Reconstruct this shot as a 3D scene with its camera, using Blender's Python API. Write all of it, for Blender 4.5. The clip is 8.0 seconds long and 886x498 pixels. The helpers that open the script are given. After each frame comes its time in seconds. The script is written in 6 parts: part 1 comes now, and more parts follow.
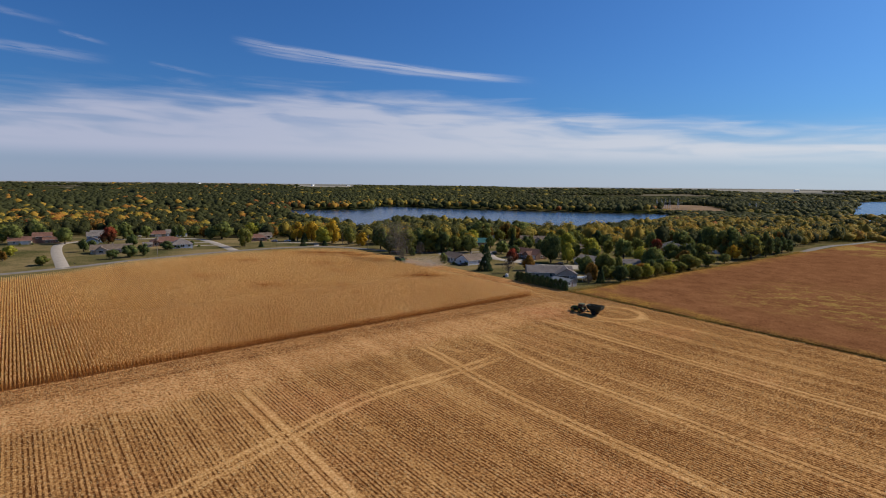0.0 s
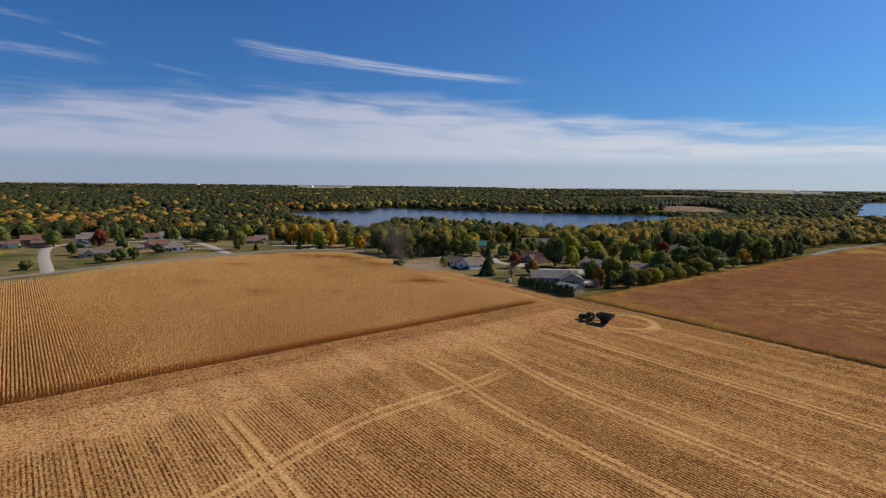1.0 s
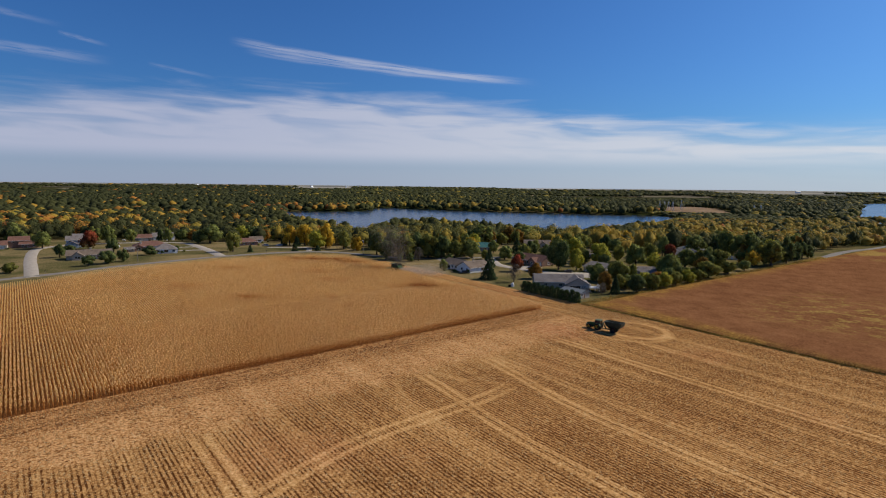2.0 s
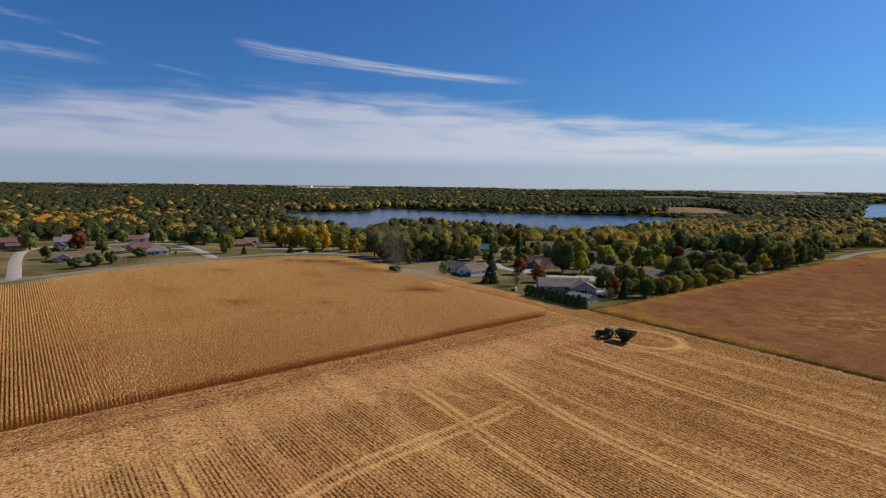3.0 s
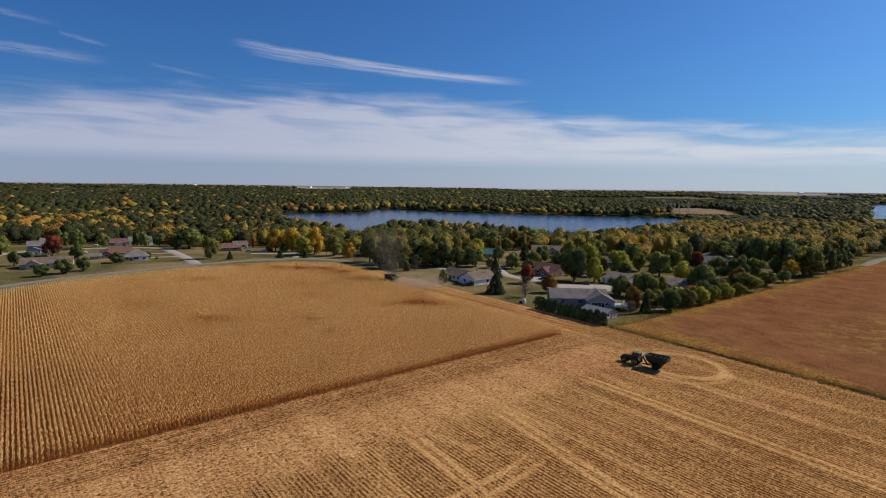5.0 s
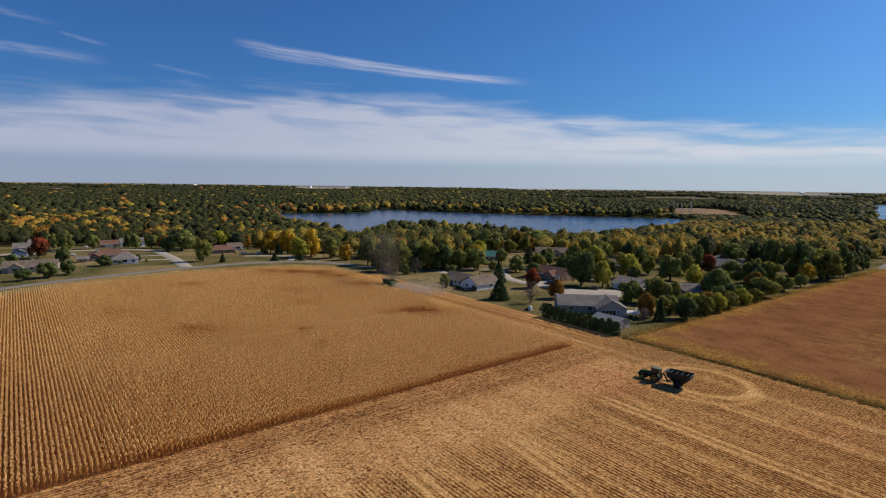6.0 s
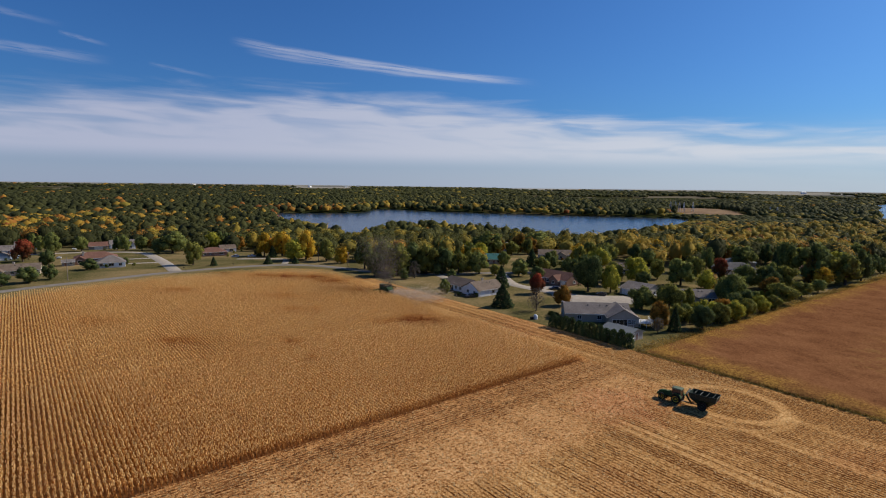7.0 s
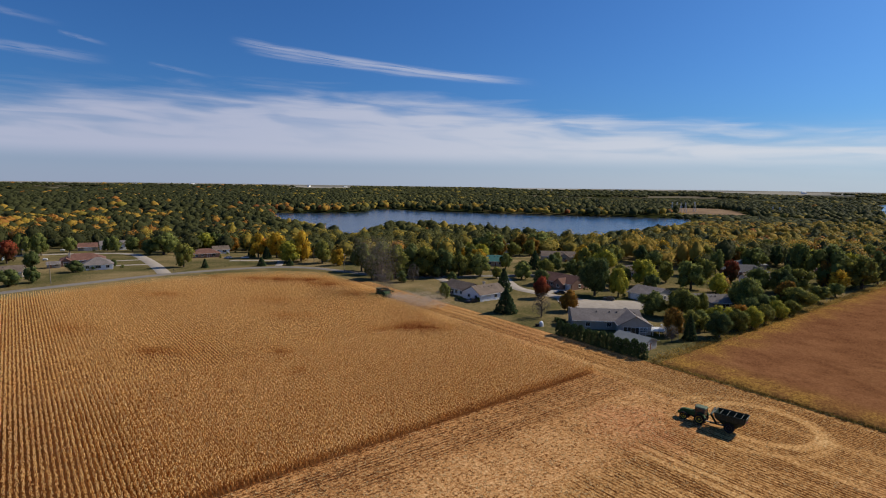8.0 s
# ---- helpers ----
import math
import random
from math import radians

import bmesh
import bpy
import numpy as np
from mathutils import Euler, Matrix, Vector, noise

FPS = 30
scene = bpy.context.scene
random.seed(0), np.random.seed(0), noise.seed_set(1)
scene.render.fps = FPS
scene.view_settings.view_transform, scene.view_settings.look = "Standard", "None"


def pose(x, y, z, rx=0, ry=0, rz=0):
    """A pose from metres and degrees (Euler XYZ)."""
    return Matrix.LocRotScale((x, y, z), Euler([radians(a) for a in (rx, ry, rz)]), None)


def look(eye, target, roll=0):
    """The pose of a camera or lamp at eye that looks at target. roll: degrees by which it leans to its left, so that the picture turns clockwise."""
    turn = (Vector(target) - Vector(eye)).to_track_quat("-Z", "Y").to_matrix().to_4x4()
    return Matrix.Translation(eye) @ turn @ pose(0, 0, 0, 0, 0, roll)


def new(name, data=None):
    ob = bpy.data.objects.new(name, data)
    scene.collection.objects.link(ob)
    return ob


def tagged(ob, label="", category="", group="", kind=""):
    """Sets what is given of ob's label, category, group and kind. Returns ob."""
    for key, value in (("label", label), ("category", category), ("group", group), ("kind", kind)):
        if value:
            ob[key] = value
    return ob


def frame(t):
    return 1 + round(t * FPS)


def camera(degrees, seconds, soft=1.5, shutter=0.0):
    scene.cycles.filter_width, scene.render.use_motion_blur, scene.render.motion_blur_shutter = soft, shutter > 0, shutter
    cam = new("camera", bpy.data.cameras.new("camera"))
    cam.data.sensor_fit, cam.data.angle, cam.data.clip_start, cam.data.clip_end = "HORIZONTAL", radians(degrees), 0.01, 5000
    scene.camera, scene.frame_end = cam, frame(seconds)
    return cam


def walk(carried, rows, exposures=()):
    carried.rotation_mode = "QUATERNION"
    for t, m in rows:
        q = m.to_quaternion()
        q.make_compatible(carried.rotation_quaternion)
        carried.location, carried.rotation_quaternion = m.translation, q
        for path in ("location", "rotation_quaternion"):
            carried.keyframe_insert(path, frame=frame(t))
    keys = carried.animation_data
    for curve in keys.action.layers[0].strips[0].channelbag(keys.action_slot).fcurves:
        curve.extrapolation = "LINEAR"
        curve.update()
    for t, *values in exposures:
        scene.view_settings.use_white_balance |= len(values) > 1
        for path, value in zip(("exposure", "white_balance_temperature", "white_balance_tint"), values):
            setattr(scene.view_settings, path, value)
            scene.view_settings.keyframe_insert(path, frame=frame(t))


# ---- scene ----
cam = camera(77.2, 8.0, soft=1.1)
METRES, EYE, TILT, LEAN, TURN = 90.5, 49.0, 1.3, 0.0, -37.7
ROWS = [
    (0.0, 0.0, 0.0, 0.0, 0.08, -7.97, -0.58),
    (0.5, -0.0023, 0.0589, -0.0012, 0.04, -7.89, -0.58),
    (1.0, -0.0042, 0.1199, -0.001, 0.03, -7.87, -0.58),
    (1.5, -0.0039, 0.1777, -0.0016, 0.03, -7.85, -0.6),
    (3.0, -0.0047, 0.354, -0.009, 0.0, -7.82, -0.67),
    (3.5, -0.0045, 0.4173, -0.0104, -0.01, -7.78, -0.68),
    (4.0, -0.0046, 0.4832, -0.0126, -0.0, -7.77, -0.68),
    (4.5, -0.0051, 0.5487, -0.0139, 0.01, -7.76, -0.68),
    (6.0, -0.0098, 0.7478, -0.0166, 0.05, -7.79, -0.68),
    (6.5, -0.0107, 0.8131, -0.0152, 0.07, -7.79, -0.67),
    (7.0, -0.0097, 0.8811, -0.015, 0.04, -7.83, -0.68),
    (7.5, -0.0106, 0.9442, -0.0173, 0.03, -7.84, -0.69),
    (8.0, -0.0117, 0.9994, -0.0204, -0.01, -7.85, -0.72),
]
walk(cam, [(t, pose(0, 0, EYE, TILT, LEAN, TURN) @ pose(METRES * x, METRES * y, METRES * z, 90 + pitch, roll, yaw)) for t, x, y, z, yaw, pitch, roll in ROWS])

# ---- world, sun ----
SUN_AZ, SUN_EL = 104.0, 39.0          # degrees clockwise from +y, degrees up
SKY_STRENGTH, SUN_STRENGTH = 0.075, 4.6
sun = new("sun", bpy.data.lights.new("sun", "SUN"))
sun.data.energy, sun.data.angle, sun.data.color = SUN_STRENGTH, radians(0.53), (1.0, 0.91, 0.77)
_d = Vector((math.sin(radians(SUN_AZ)) * math.cos(radians(SUN_EL)), math.cos(radians(SUN_AZ)) * math.cos(radians(SUN_EL)), math.sin(radians(SUN_EL))))
sun.matrix_world = look(_d * 300 + Vector((150, 150, 0)), (150, 150, 0))
scene.view_settings.exposure = 0.0


class Nodes:
    """A short way to write node trees."""

    def __init__(self, tree):
        self.tree = tree
        tree.nodes.clear()

    def put(self, value, socket):
        if isinstance(value, bpy.types.NodeSocket):
            self.tree.links.new(value, socket)
        elif value is not None:
            socket.default_value = value

    def node(self, kind, out=0, settings=None, **inputs):
        n = self.tree.nodes.new("ShaderNode" + kind)
        for key, value in (settings or {}).items():
            setattr(n, key, value)
        for key, value in inputs.items():
            key = key.replace("_", " ")
            self.put(value, n.inputs[int(key[1:])] if key[0] == "i" and key[1:].isdigit() else n.inputs[key])
        return n.outputs[out]

    def math(self, op, a, b=None, c=None, clamp=False):
        n = self.tree.nodes.new("ShaderNodeMath")
        n.operation, n.use_clamp = op, clamp
        for i, v in enumerate((a, b, c)):
            self.put(v, n.inputs[i])
        return n.outputs[0]

    def span(self, v, a, b, lo=0.0, hi=1.0):
        """v from a..b to lo..hi, smooth and clamped."""
        return self.node("MapRange", settings=dict(interpolation_type="SMOOTHSTEP"), Value=v, From_Min=a, From_Max=b, To_Min=lo, To_Max=hi)

    def noise(self, vec, scale, detail=3.0, rough=0.55, distortion=0.0):
        return self.node("TexNoise", 0, Vector=vec, Scale=scale, Detail=detail, Roughness=rough, Distortion=distortion)

    def mix(self, fac, a, b, blend="MIX"):
        n = self.tree.nodes.new("ShaderNodeMix")
        n.data_type, n.blend_type = "RGBA", blend
        self.put(fac, n.inputs[0])
        for v, s in ((a, n.inputs[6]), (b, n.inputs[7])):
            self.put((*v, 1.0) if isinstance(v, tuple) and len(v) == 3 else v, s)
        return n.outputs[2]

    def ramp(self, fac, stops):
        n = self.tree.nodes.new("ShaderNodeValToRGB")
        while len(n.color_ramp.elements) < len(stops):
            n.color_ramp.elements.new(0.5)
        for e, (p, c) in zip(n.color_ramp.elements, stops):
            e.position, e.color = p, (*c, 1.0)
        self.put(fac, n.inputs[0])
        return n.outputs[0]

    def stretch(self, vec, sx, sy, sz):
        return self.node("Mapping", Vector=vec, Scale=(sx, sy, sz))

    def xyz(self, vec):
        n = self.tree.nodes.new("ShaderNodeSeparateXYZ")
        self.put(vec, n.inputs[0])
        return n.outputs[0], n.outputs[1], n.outputs[2]

    def join(self, x, y, z):
        n = self.tree.nodes.new("ShaderNodeCombineXYZ")
        for v, s in zip((x, y, z), n.inputs):
            self.put(v, s)
        return n.outputs[0]


def build_world():
    world = bpy.data.worlds.new("sky")
    scene.world = world
    world.use_nodes = True
    k = Nodes(world.node_tree)
    sky = k.node("TexSky", settings=dict(sky_type="NISHITA", sun_disc=False, sun_elevation=radians(SUN_EL), sun_rotation=radians(SUN_AZ),
                                         altitude=250.0, air_density=1.0, dust_density=1.3, ozone_density=3.0))
    x, y, z = k.xyz(k.node("TexCoord", 0))
    az = k.math("MULTIPLY", k.math("ARCTAN2", x, y), 57.2958)
    el = k.math("MULTIPLY", k.math("ARCSINE", z), 57.2958)
    flat = k.join(k.math("MULTIPLY", az, 0.10), el, 0.0)
    wisp = k.noise(flat, 0.9, 6.0, 0.56, 0.6)
    fine = k.noise(k.join(k.math("MULTIPLY", az, 0.13), k.math("MULTIPLY_ADD", az, 0.05, k.math("MULTIPLY", el, 0.9)), 3.0), 1.0, 4.0, 0.42, 0.6)
    rel = k.math("SUBTRACT", az, 37.7)
    # the long bank of cirrus over the horizon, lower towards the sun
    top = k.math("ADD", k.math("SUBTRACT", k.span(rel, -12.0, 45.0, 9.3, 4.9), k.span(rel, -18.0, -42.0, 0.0, 1.8)), k.math("MULTIPLY", k.math("SUBTRACT", wisp, 0.5), 4.5))
    gap = k.math("SUBTRACT", top, el)
    bank = k.math("MULTIPLY", k.span(gap, -0.5, 2.6), k.span(el, 1.6, 3.4, 0.3, 1.0))
    holes = k.math("MULTIPLY", k.span(fine, 0.42, 0.7), k.span(gap, 6.5, 0.3))
    bank = k.math("MULTIPLY", bank, k.math("SUBTRACT", 1.0, k.math("MULTIPLY", holes, 0.62)))
    # one long streak and its faint twin, with torn edges

    def streak(a0, e0, a1, e1, w, tail):
        slope = (e1 - e0) / (a1 - a0)
        u = k.math("DIVIDE", k.math("SUBTRACT", rel, a0), a1 - a0)
        mid = k.math("ADD", k.math("MULTIPLY_ADD", k.math("SUBTRACT", rel, a0), slope, e0), k.math("MULTIPLY", k.math("SUBTRACT", wisp, 0.5), 0.5))
        off = k.math("ABSOLUTE", k.math("SUBTRACT", el, mid))
        body = k.span(off, w, w * 0.1)
        along = k.math("MULTIPLY", k.span(u, 0.0, 0.12), k.span(u, 1.0, tail))
        torn = k.span(k.noise(k.join(k.math("MULTIPLY", u, 3.0), k.math("MULTIPLY", k.math("SUBTRACT", el, mid), 3.5), 5.0), 1.4, 4.0, 0.5, 0.5), 0.26, 0.62)
        return k.math("MULTIPLY", k.math("MULTIPLY", body, along), torn)

    total = bank
    for args, gain in (((-20.8, 13.05, 10.0, 9.95, 0.52, 0.72), 0.74), ((-19.5, 12.3, 6.5, 10.1, 0.42, 0.6), 0.5), ((-40.0, 10.6, -29.5, 10.2, 0.6, 0.5), 0.35),
                       ((-40.0, 13.3, -33.0, 12.6, 0.35, 0.4), 0.22), ((-34.0, 12.1, -30.0, 11.5, 0.25, 0.5), 0.25), ((-27.5, 10.4, -21.0, 9.5, 0.25, 0.4), 0.2)):
        total = k.math("MAXIMUM", total, k.math("MULTIPLY", streak(*args), gain))
    haze = k.span(el, 7.0, -0.5, 0.0, 0.6)
    deep = k.mix(1.0, sky, (0.32, 0.69, 1.2), "MULTIPLY")
    glow = k.span(rel, -35.0, 42.0)
    lit = k.mix(haze, deep, k.mix(glow, (4.9, 5.9, 7.9), (7.0, 8.0, 9.6)))
    cloudy = k.mix(k.math("MULTIPLY", total, 0.82), lit, k.mix(glow, (6.3, 6.6, 8.4), (9.3, 9.5, 10.1)))
    back = k.node("Background", Color=cloudy, Strength=SKY_STRENGTH)
    out = k.tree.nodes.new("ShaderNodeOutputWorld")
    k.tree.links.new(back, out.inputs[0])


build_world()

# ---- materials ----


def material(name, build, rough=0.9, spec=0.2, metal=0.0, bump=None, translucent=0.0):
    """build(k, coordinates) returns a colour socket, or a pair of colour and height sockets."""
    m = bpy.data.materials.new(name)
    m.use_nodes = True
    k = Nodes(m.node_tree)
    made = build(k, k.node("TexCoord", 3))
    colour, relief = made if isinstance(made, tuple) else (made, None)
    p = k.tree.nodes.new("ShaderNodeBsdfPrincipled")
    k.put(colour, p.inputs["Base Color"])
    k.put(rough, p.inputs["Roughness"])
    k.put(spec, p.inputs["Specular IOR Level"])
    k.put(metal, p.inputs["Metallic"])
    if relief is not None:
        k.put(k.node("Bump", Height=relief, Strength=bump[0], Distance=bump[1]), p.inputs["Normal"])
    shader = p.outputs[0]
    if translucent:
        t = k.node("BsdfTranslucent", Color=colour)
        n = k.tree.nodes.new("ShaderNodeMixShader")
        n.inputs[0].default_value = translucent
        k.tree.links.new(shader, n.inputs[1])
        k.tree.links.new(t, n.inputs[2])
        shader = n.outputs[0]
    out = k.tree.nodes.new("ShaderNodeOutputMaterial")
    k.tree.links.new(shader, out.inputs[0])
    return m


def worn(name, a, b, scale=3.0, rough=0.8, spec=0.3, metal=0.0, fine=25.0, bump=0.15):
    """Two tones mixed at two scales, with slight relief."""
    def build(k, co):
        big, small = k.noise(co, scale, 4.0), k.noise(co, fine, 3.0)
        return k.mix(k.span(k.math("MULTIPLY_ADD", small, 0.5, k.math("MULTIPLY", big, 0.5)), 0.35, 0.65), a, b), small
    return material(name, build, rough, spec, metal, (bump, 0.02))


def leafy(name, stops, spread=0.25, gain=1.36, through_light=0.4):
    """Leaves: a per-face tone and each thing's own chance pick from the ramp."""
    def build(k, co):
        tone = k.node("Attribute", 2, settings=dict(attribute_name="tone"))
        own = k.node("ObjectInfo", 5)
        f = k.math("ADD", tone, k.math("MULTIPLY", k.math("SUBTRACT", own, 0.5), spread))
        return k.ramp(f, [(p, tuple(v * gain for v in c)) for p, c in stops])
    return material(name, build, 0.8, 0.07, translucent=through_light)


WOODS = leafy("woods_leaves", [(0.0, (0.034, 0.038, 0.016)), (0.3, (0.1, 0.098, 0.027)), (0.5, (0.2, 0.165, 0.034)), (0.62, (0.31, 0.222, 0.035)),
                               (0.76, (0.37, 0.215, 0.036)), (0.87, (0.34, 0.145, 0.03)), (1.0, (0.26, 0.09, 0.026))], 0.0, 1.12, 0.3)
OLIVE = leafy("olive_leaves", [(0.0, (0.068, 0.074, 0.02)), (0.5, (0.155, 0.152, 0.034)), (1.0, (0.3, 0.265, 0.05))])
GREEN = leafy("green_leaves", [(0.0, (0.062, 0.075, 0.023)), (0.5, (0.142, 0.157, 0.042)), (1.0, (0.27, 0.268, 0.064))])
DARK = leafy("dark_needles", [(0.0, (0.018, 0.03, 0.014)), (0.5, (0.036, 0.056, 0.022)), (1.0, (0.075, 0.095, 0.035))])
LIME = leafy("yellow_green_leaves", [(0.0, (0.12, 0.125, 0.018)), (0.5, (0.28, 0.26, 0.034)), (1.0, (0.46, 0.38, 0.05))])
GOLD = leafy("golden_leaves", [(0.0, (0.16, 0.1, 0.012)), (0.5, (0.4, 0.25, 0.025)), (1.0, (0.55, 0.36, 0.04))])
RUST = leafy("rust_leaves", [(0.0, (0.08, 0.06, 0.015)), (0.5, (0.2, 0.105, 0.02)), (1.0, (0.38, 0.17, 0.025))])
RED = leafy("red_leaves", [(0.0, (0.06, 0.045, 0.016)), (0.4, (0.15, 0.045, 0.02)), (1.0, (0.34, 0.06, 0.03))])
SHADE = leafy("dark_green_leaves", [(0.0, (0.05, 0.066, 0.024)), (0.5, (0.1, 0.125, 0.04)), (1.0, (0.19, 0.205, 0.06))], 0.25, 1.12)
GREY = leafy("bare_twigs", [(0.0, (0.05, 0.04, 0.035)), (0.5, (0.1, 0.085, 0.07)), (1.0, (0.16, 0.14, 0.11))])
# dark red end serves stunted plants, low leaves and shade painted between rows
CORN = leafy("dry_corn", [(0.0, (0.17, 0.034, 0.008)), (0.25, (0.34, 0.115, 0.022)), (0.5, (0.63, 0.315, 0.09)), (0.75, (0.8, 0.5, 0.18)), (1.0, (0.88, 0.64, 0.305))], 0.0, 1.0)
VERGE = leafy("verge_grass", [(0.0, (0.09, 0.058, 0.018)), (0.4, (0.23, 0.148, 0.04)), (0.7, (0.42, 0.28, 0.07)), (1.0, (0.58, 0.4, 0.12))], 0.0, 1.0)
STRAW = leafy("straw_stubs", [(0.0, (0.2, 0.085, 0.025)), (0.5, (0.42, 0.25, 0.09)), (1.0, (0.66, 0.48, 0.24))], 0.0, 1.0)
BARK = worn("bark", (0.06, 0.045, 0.032), (0.13, 0.1, 0.075), 2.0, 0.95, 0.1)


def ground_colours(k, co):
    big, mid, fine = k.noise(co, 0.006, 4.0), k.noise(co, 0.035, 5.0, 0.6, 0.5), k.noise(co, 1.3, 4.0)
    grass = k.ramp(k.math("MULTIPLY_ADD", fine, 0.35, k.math("MULTIPLY", mid, 0.65)),
                   [(0.34, (0.05, 0.052, 0.02)), (0.44, (0.095, 0.084, 0.032)), (0.53, (0.165, 0.125, 0.056)), (0.66, (0.27, 0.19, 0.09))])
    x, y, z = k.xyz(co)
    far = k.span(k.math("MULTIPLY_ADD", x, 0.61, k.math("MULTIPLY", y, 0.79)), 420.0, 560.0)
    floor = k.mix(k.span(big, 0.45, 0.6), (0.03, 0.035, 0.012), (0.07, 0.06, 0.025))
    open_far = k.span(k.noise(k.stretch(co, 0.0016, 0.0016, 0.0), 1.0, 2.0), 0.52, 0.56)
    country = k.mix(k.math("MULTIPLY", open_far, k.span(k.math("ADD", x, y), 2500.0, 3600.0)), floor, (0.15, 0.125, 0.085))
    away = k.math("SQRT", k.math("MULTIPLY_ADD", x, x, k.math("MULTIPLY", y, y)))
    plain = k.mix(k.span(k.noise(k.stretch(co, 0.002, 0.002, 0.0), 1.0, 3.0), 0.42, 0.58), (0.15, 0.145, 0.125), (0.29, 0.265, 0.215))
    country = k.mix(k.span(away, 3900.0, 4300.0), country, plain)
    return k.mix(far, grass, country), fine


GROUND = material("grass_ground", ground_colours, 1.0, 0.0, bump=(0.4, 0.15))


def stubble_colours(k, co):
    x, y, z = k.xyz(co)
    wob = k.math("MULTIPLY", k.math("SUBTRACT", k.noise(co, 0.35, 3.0), 0.5), 0.16)
    jag = k.math("MULTIPLY", k.math("SUBTRACT", k.noise(co, 0.12, 3.0), 0.5), 14.0)
    patch = k.noise(co, 0.045, 4.0)
    swath = k.noise(k.stretch(co, 0.16, 0.006, 0.0), 1.0, 3.0, 0.6)
    # rows along y over the field, along x on the headland beside the corn
    head = k.math("MULTIPLY", k.span(k.math("ADD", y, jag), 120.0, 128.0), k.span(x, 166.0, 162.0))
    near = k.math("MULTIPLY", k.span(k.math("MULTIPLY_ADD", jag, 0.2, y), 138.0, 143.0), k.span(x, 166.0, 162.0))
    row_y = k.math("COSINE", k.math("MULTIPLY", k.math("ADD", x, wob), 2 * math.pi / 0.762))
    pair = k.math("MULTIPLY_ADD", k.math("COSINE", k.math("MULTIPLY", k.math("ADD", x, wob), 2 * math.pi / 1.524)), 0.16, 0.84)
    dash_y = k.noise(k.stretch(co, 1.3, 0.7, 1.0), 1.0, 3.0, 0.65)
    # each pass of the harvester leaves some rows bare and strews straw over the others
    passes = k.math("ADD", k.math("COSINE", k.math("MULTIPLY", x, 2 * math.pi / 6.096)), k.math("MULTIPLY", k.math("SUBTRACT", k.noise(k.stretch(co, 0.3, 0.012, 0.0), 1.0, 3.0, 0.6), 0.5), 3.4))
    bare = k.span(passes, -0.7, 0.6, 0.55, 1.0)
    row_x = k.math("COSINE", k.math("MULTIPLY", k.math("ADD", y, wob), 2 * math.pi / 0.762))
    lines = k.noise(k.stretch(co, 0.02, 0.55, 0.0), 1.0, 3.0, 0.6)
    flecks = k.noise(k.stretch(co, 0.8, 2.2, 1.0), 1.0, 3.0, 0.6)
    row = k.math("MULTIPLY", k.math("MULTIPLY", k.span(row_y, -0.3, 0.75), pair), k.math("MULTIPLY", k.span(dash_y, 0.36, 0.56, 0.15, 1.0), k.math("MULTIPLY", bare, k.span(k.math("ADD", patch, k.math("MULTIPLY", swath, 0.8)), 0.8, 1.2, 1.0, 0.7))))
    row = k.node("Mix", 0, i0=near, i2=row, i3=k.math("MULTIPLY", k.math("MULTIPLY", k.span(lines, 0.41, 0.55, 0.1, 1.0), k.span(row_x, -0.6, 0.6, 0.15, 1.0)), k.span(flecks, 0.36, 0.6, 0.25, 1.0)))
    specks = k.math("MULTIPLY", k.span(k.noise(k.stretch(co, 0.9, 1.6, 1.0), 1.25, 3.0, 0.7), 0.5, 0.62), head)
    grain, coarse = k.noise(co, 3.6, 4.0, 0.8), k.noise(co, 1.9, 3.0, 0.6)
    # wheel tracks, each a pair of flattened lanes
    drift = k.math("ADD", x, k.math("MULTIPLY", k.math("SUBTRACT", k.noise(k.stretch(co, 0.0, 0.02, 0.0), 1.0, 2.0), 0.5), 1.2))
    curve = k.span(y, 80.0, 130.0)
    tracks = 0.0
    for x0, w, g in ((37.2, 1.9, 1.0), (84.4, 1.7, 0.9), (138.2, 1.8, 1.0), (103.4, 1.7, 0.9), (112.5, 1.4, 0.6), (12.0, 1.5, 0.55), (25.0, 1.2, 0.45), (61.5, 1.3, 0.45), (74.0, 1.2, 0.45), (123.5, 1.3, 0.5), (156.0, 1.6, 0.5), (49.3, 1.1, 0.45), (98.0, 1.1, 0.4), (131.0, 1.1, 0.4)):
        sway = {84.4: 4.5, 103.4: 6.0}.get(x0)
        off = k.math("ABSOLUTE", k.math("SUBTRACT", k.math("MULTIPLY_ADD", curve, -sway, drift) if sway else drift, x0))
        lane = k.math("MULTIPLY", k.span(off, w * 1.15, w * 0.75), k.span(off, 0.25, 0.8, 0.2, 1.0))
        tracks = k.math("MAXIMUM", tracks, k.math("MULTIPLY", lane, 0.82 * g))
    tracks = k.math("MULTIPLY", tracks, k.math("MULTIPLY_ADD", head, -0.8, 1.0))
    lanes = k.span(k.math("COSINE", k.math("MULTIPLY", drift, 2 * math.pi / 3.05)), 0.0, 0.7)
    tracks = k.math("MAXIMUM", tracks, k.math("MULTIPLY", k.math("MULTIPLY", lanes, 0.45), k.math("MULTIPLY", k.span(y, 140.0, 156.0), k.span(x, 164.0, 166.0))))
    # the oblique double track across the rows
    bend = k.math("MULTIPLY", k.span(x, 50.0, 105.0), -13.0)
    path = k.math("ADD", k.math("MULTIPLY_ADD", k.math("SUBTRACT", x, 37.6), 0.36, 95.2), bend)
    off = k.math("ABSOLUTE", k.math("SUBTRACT", y, path))
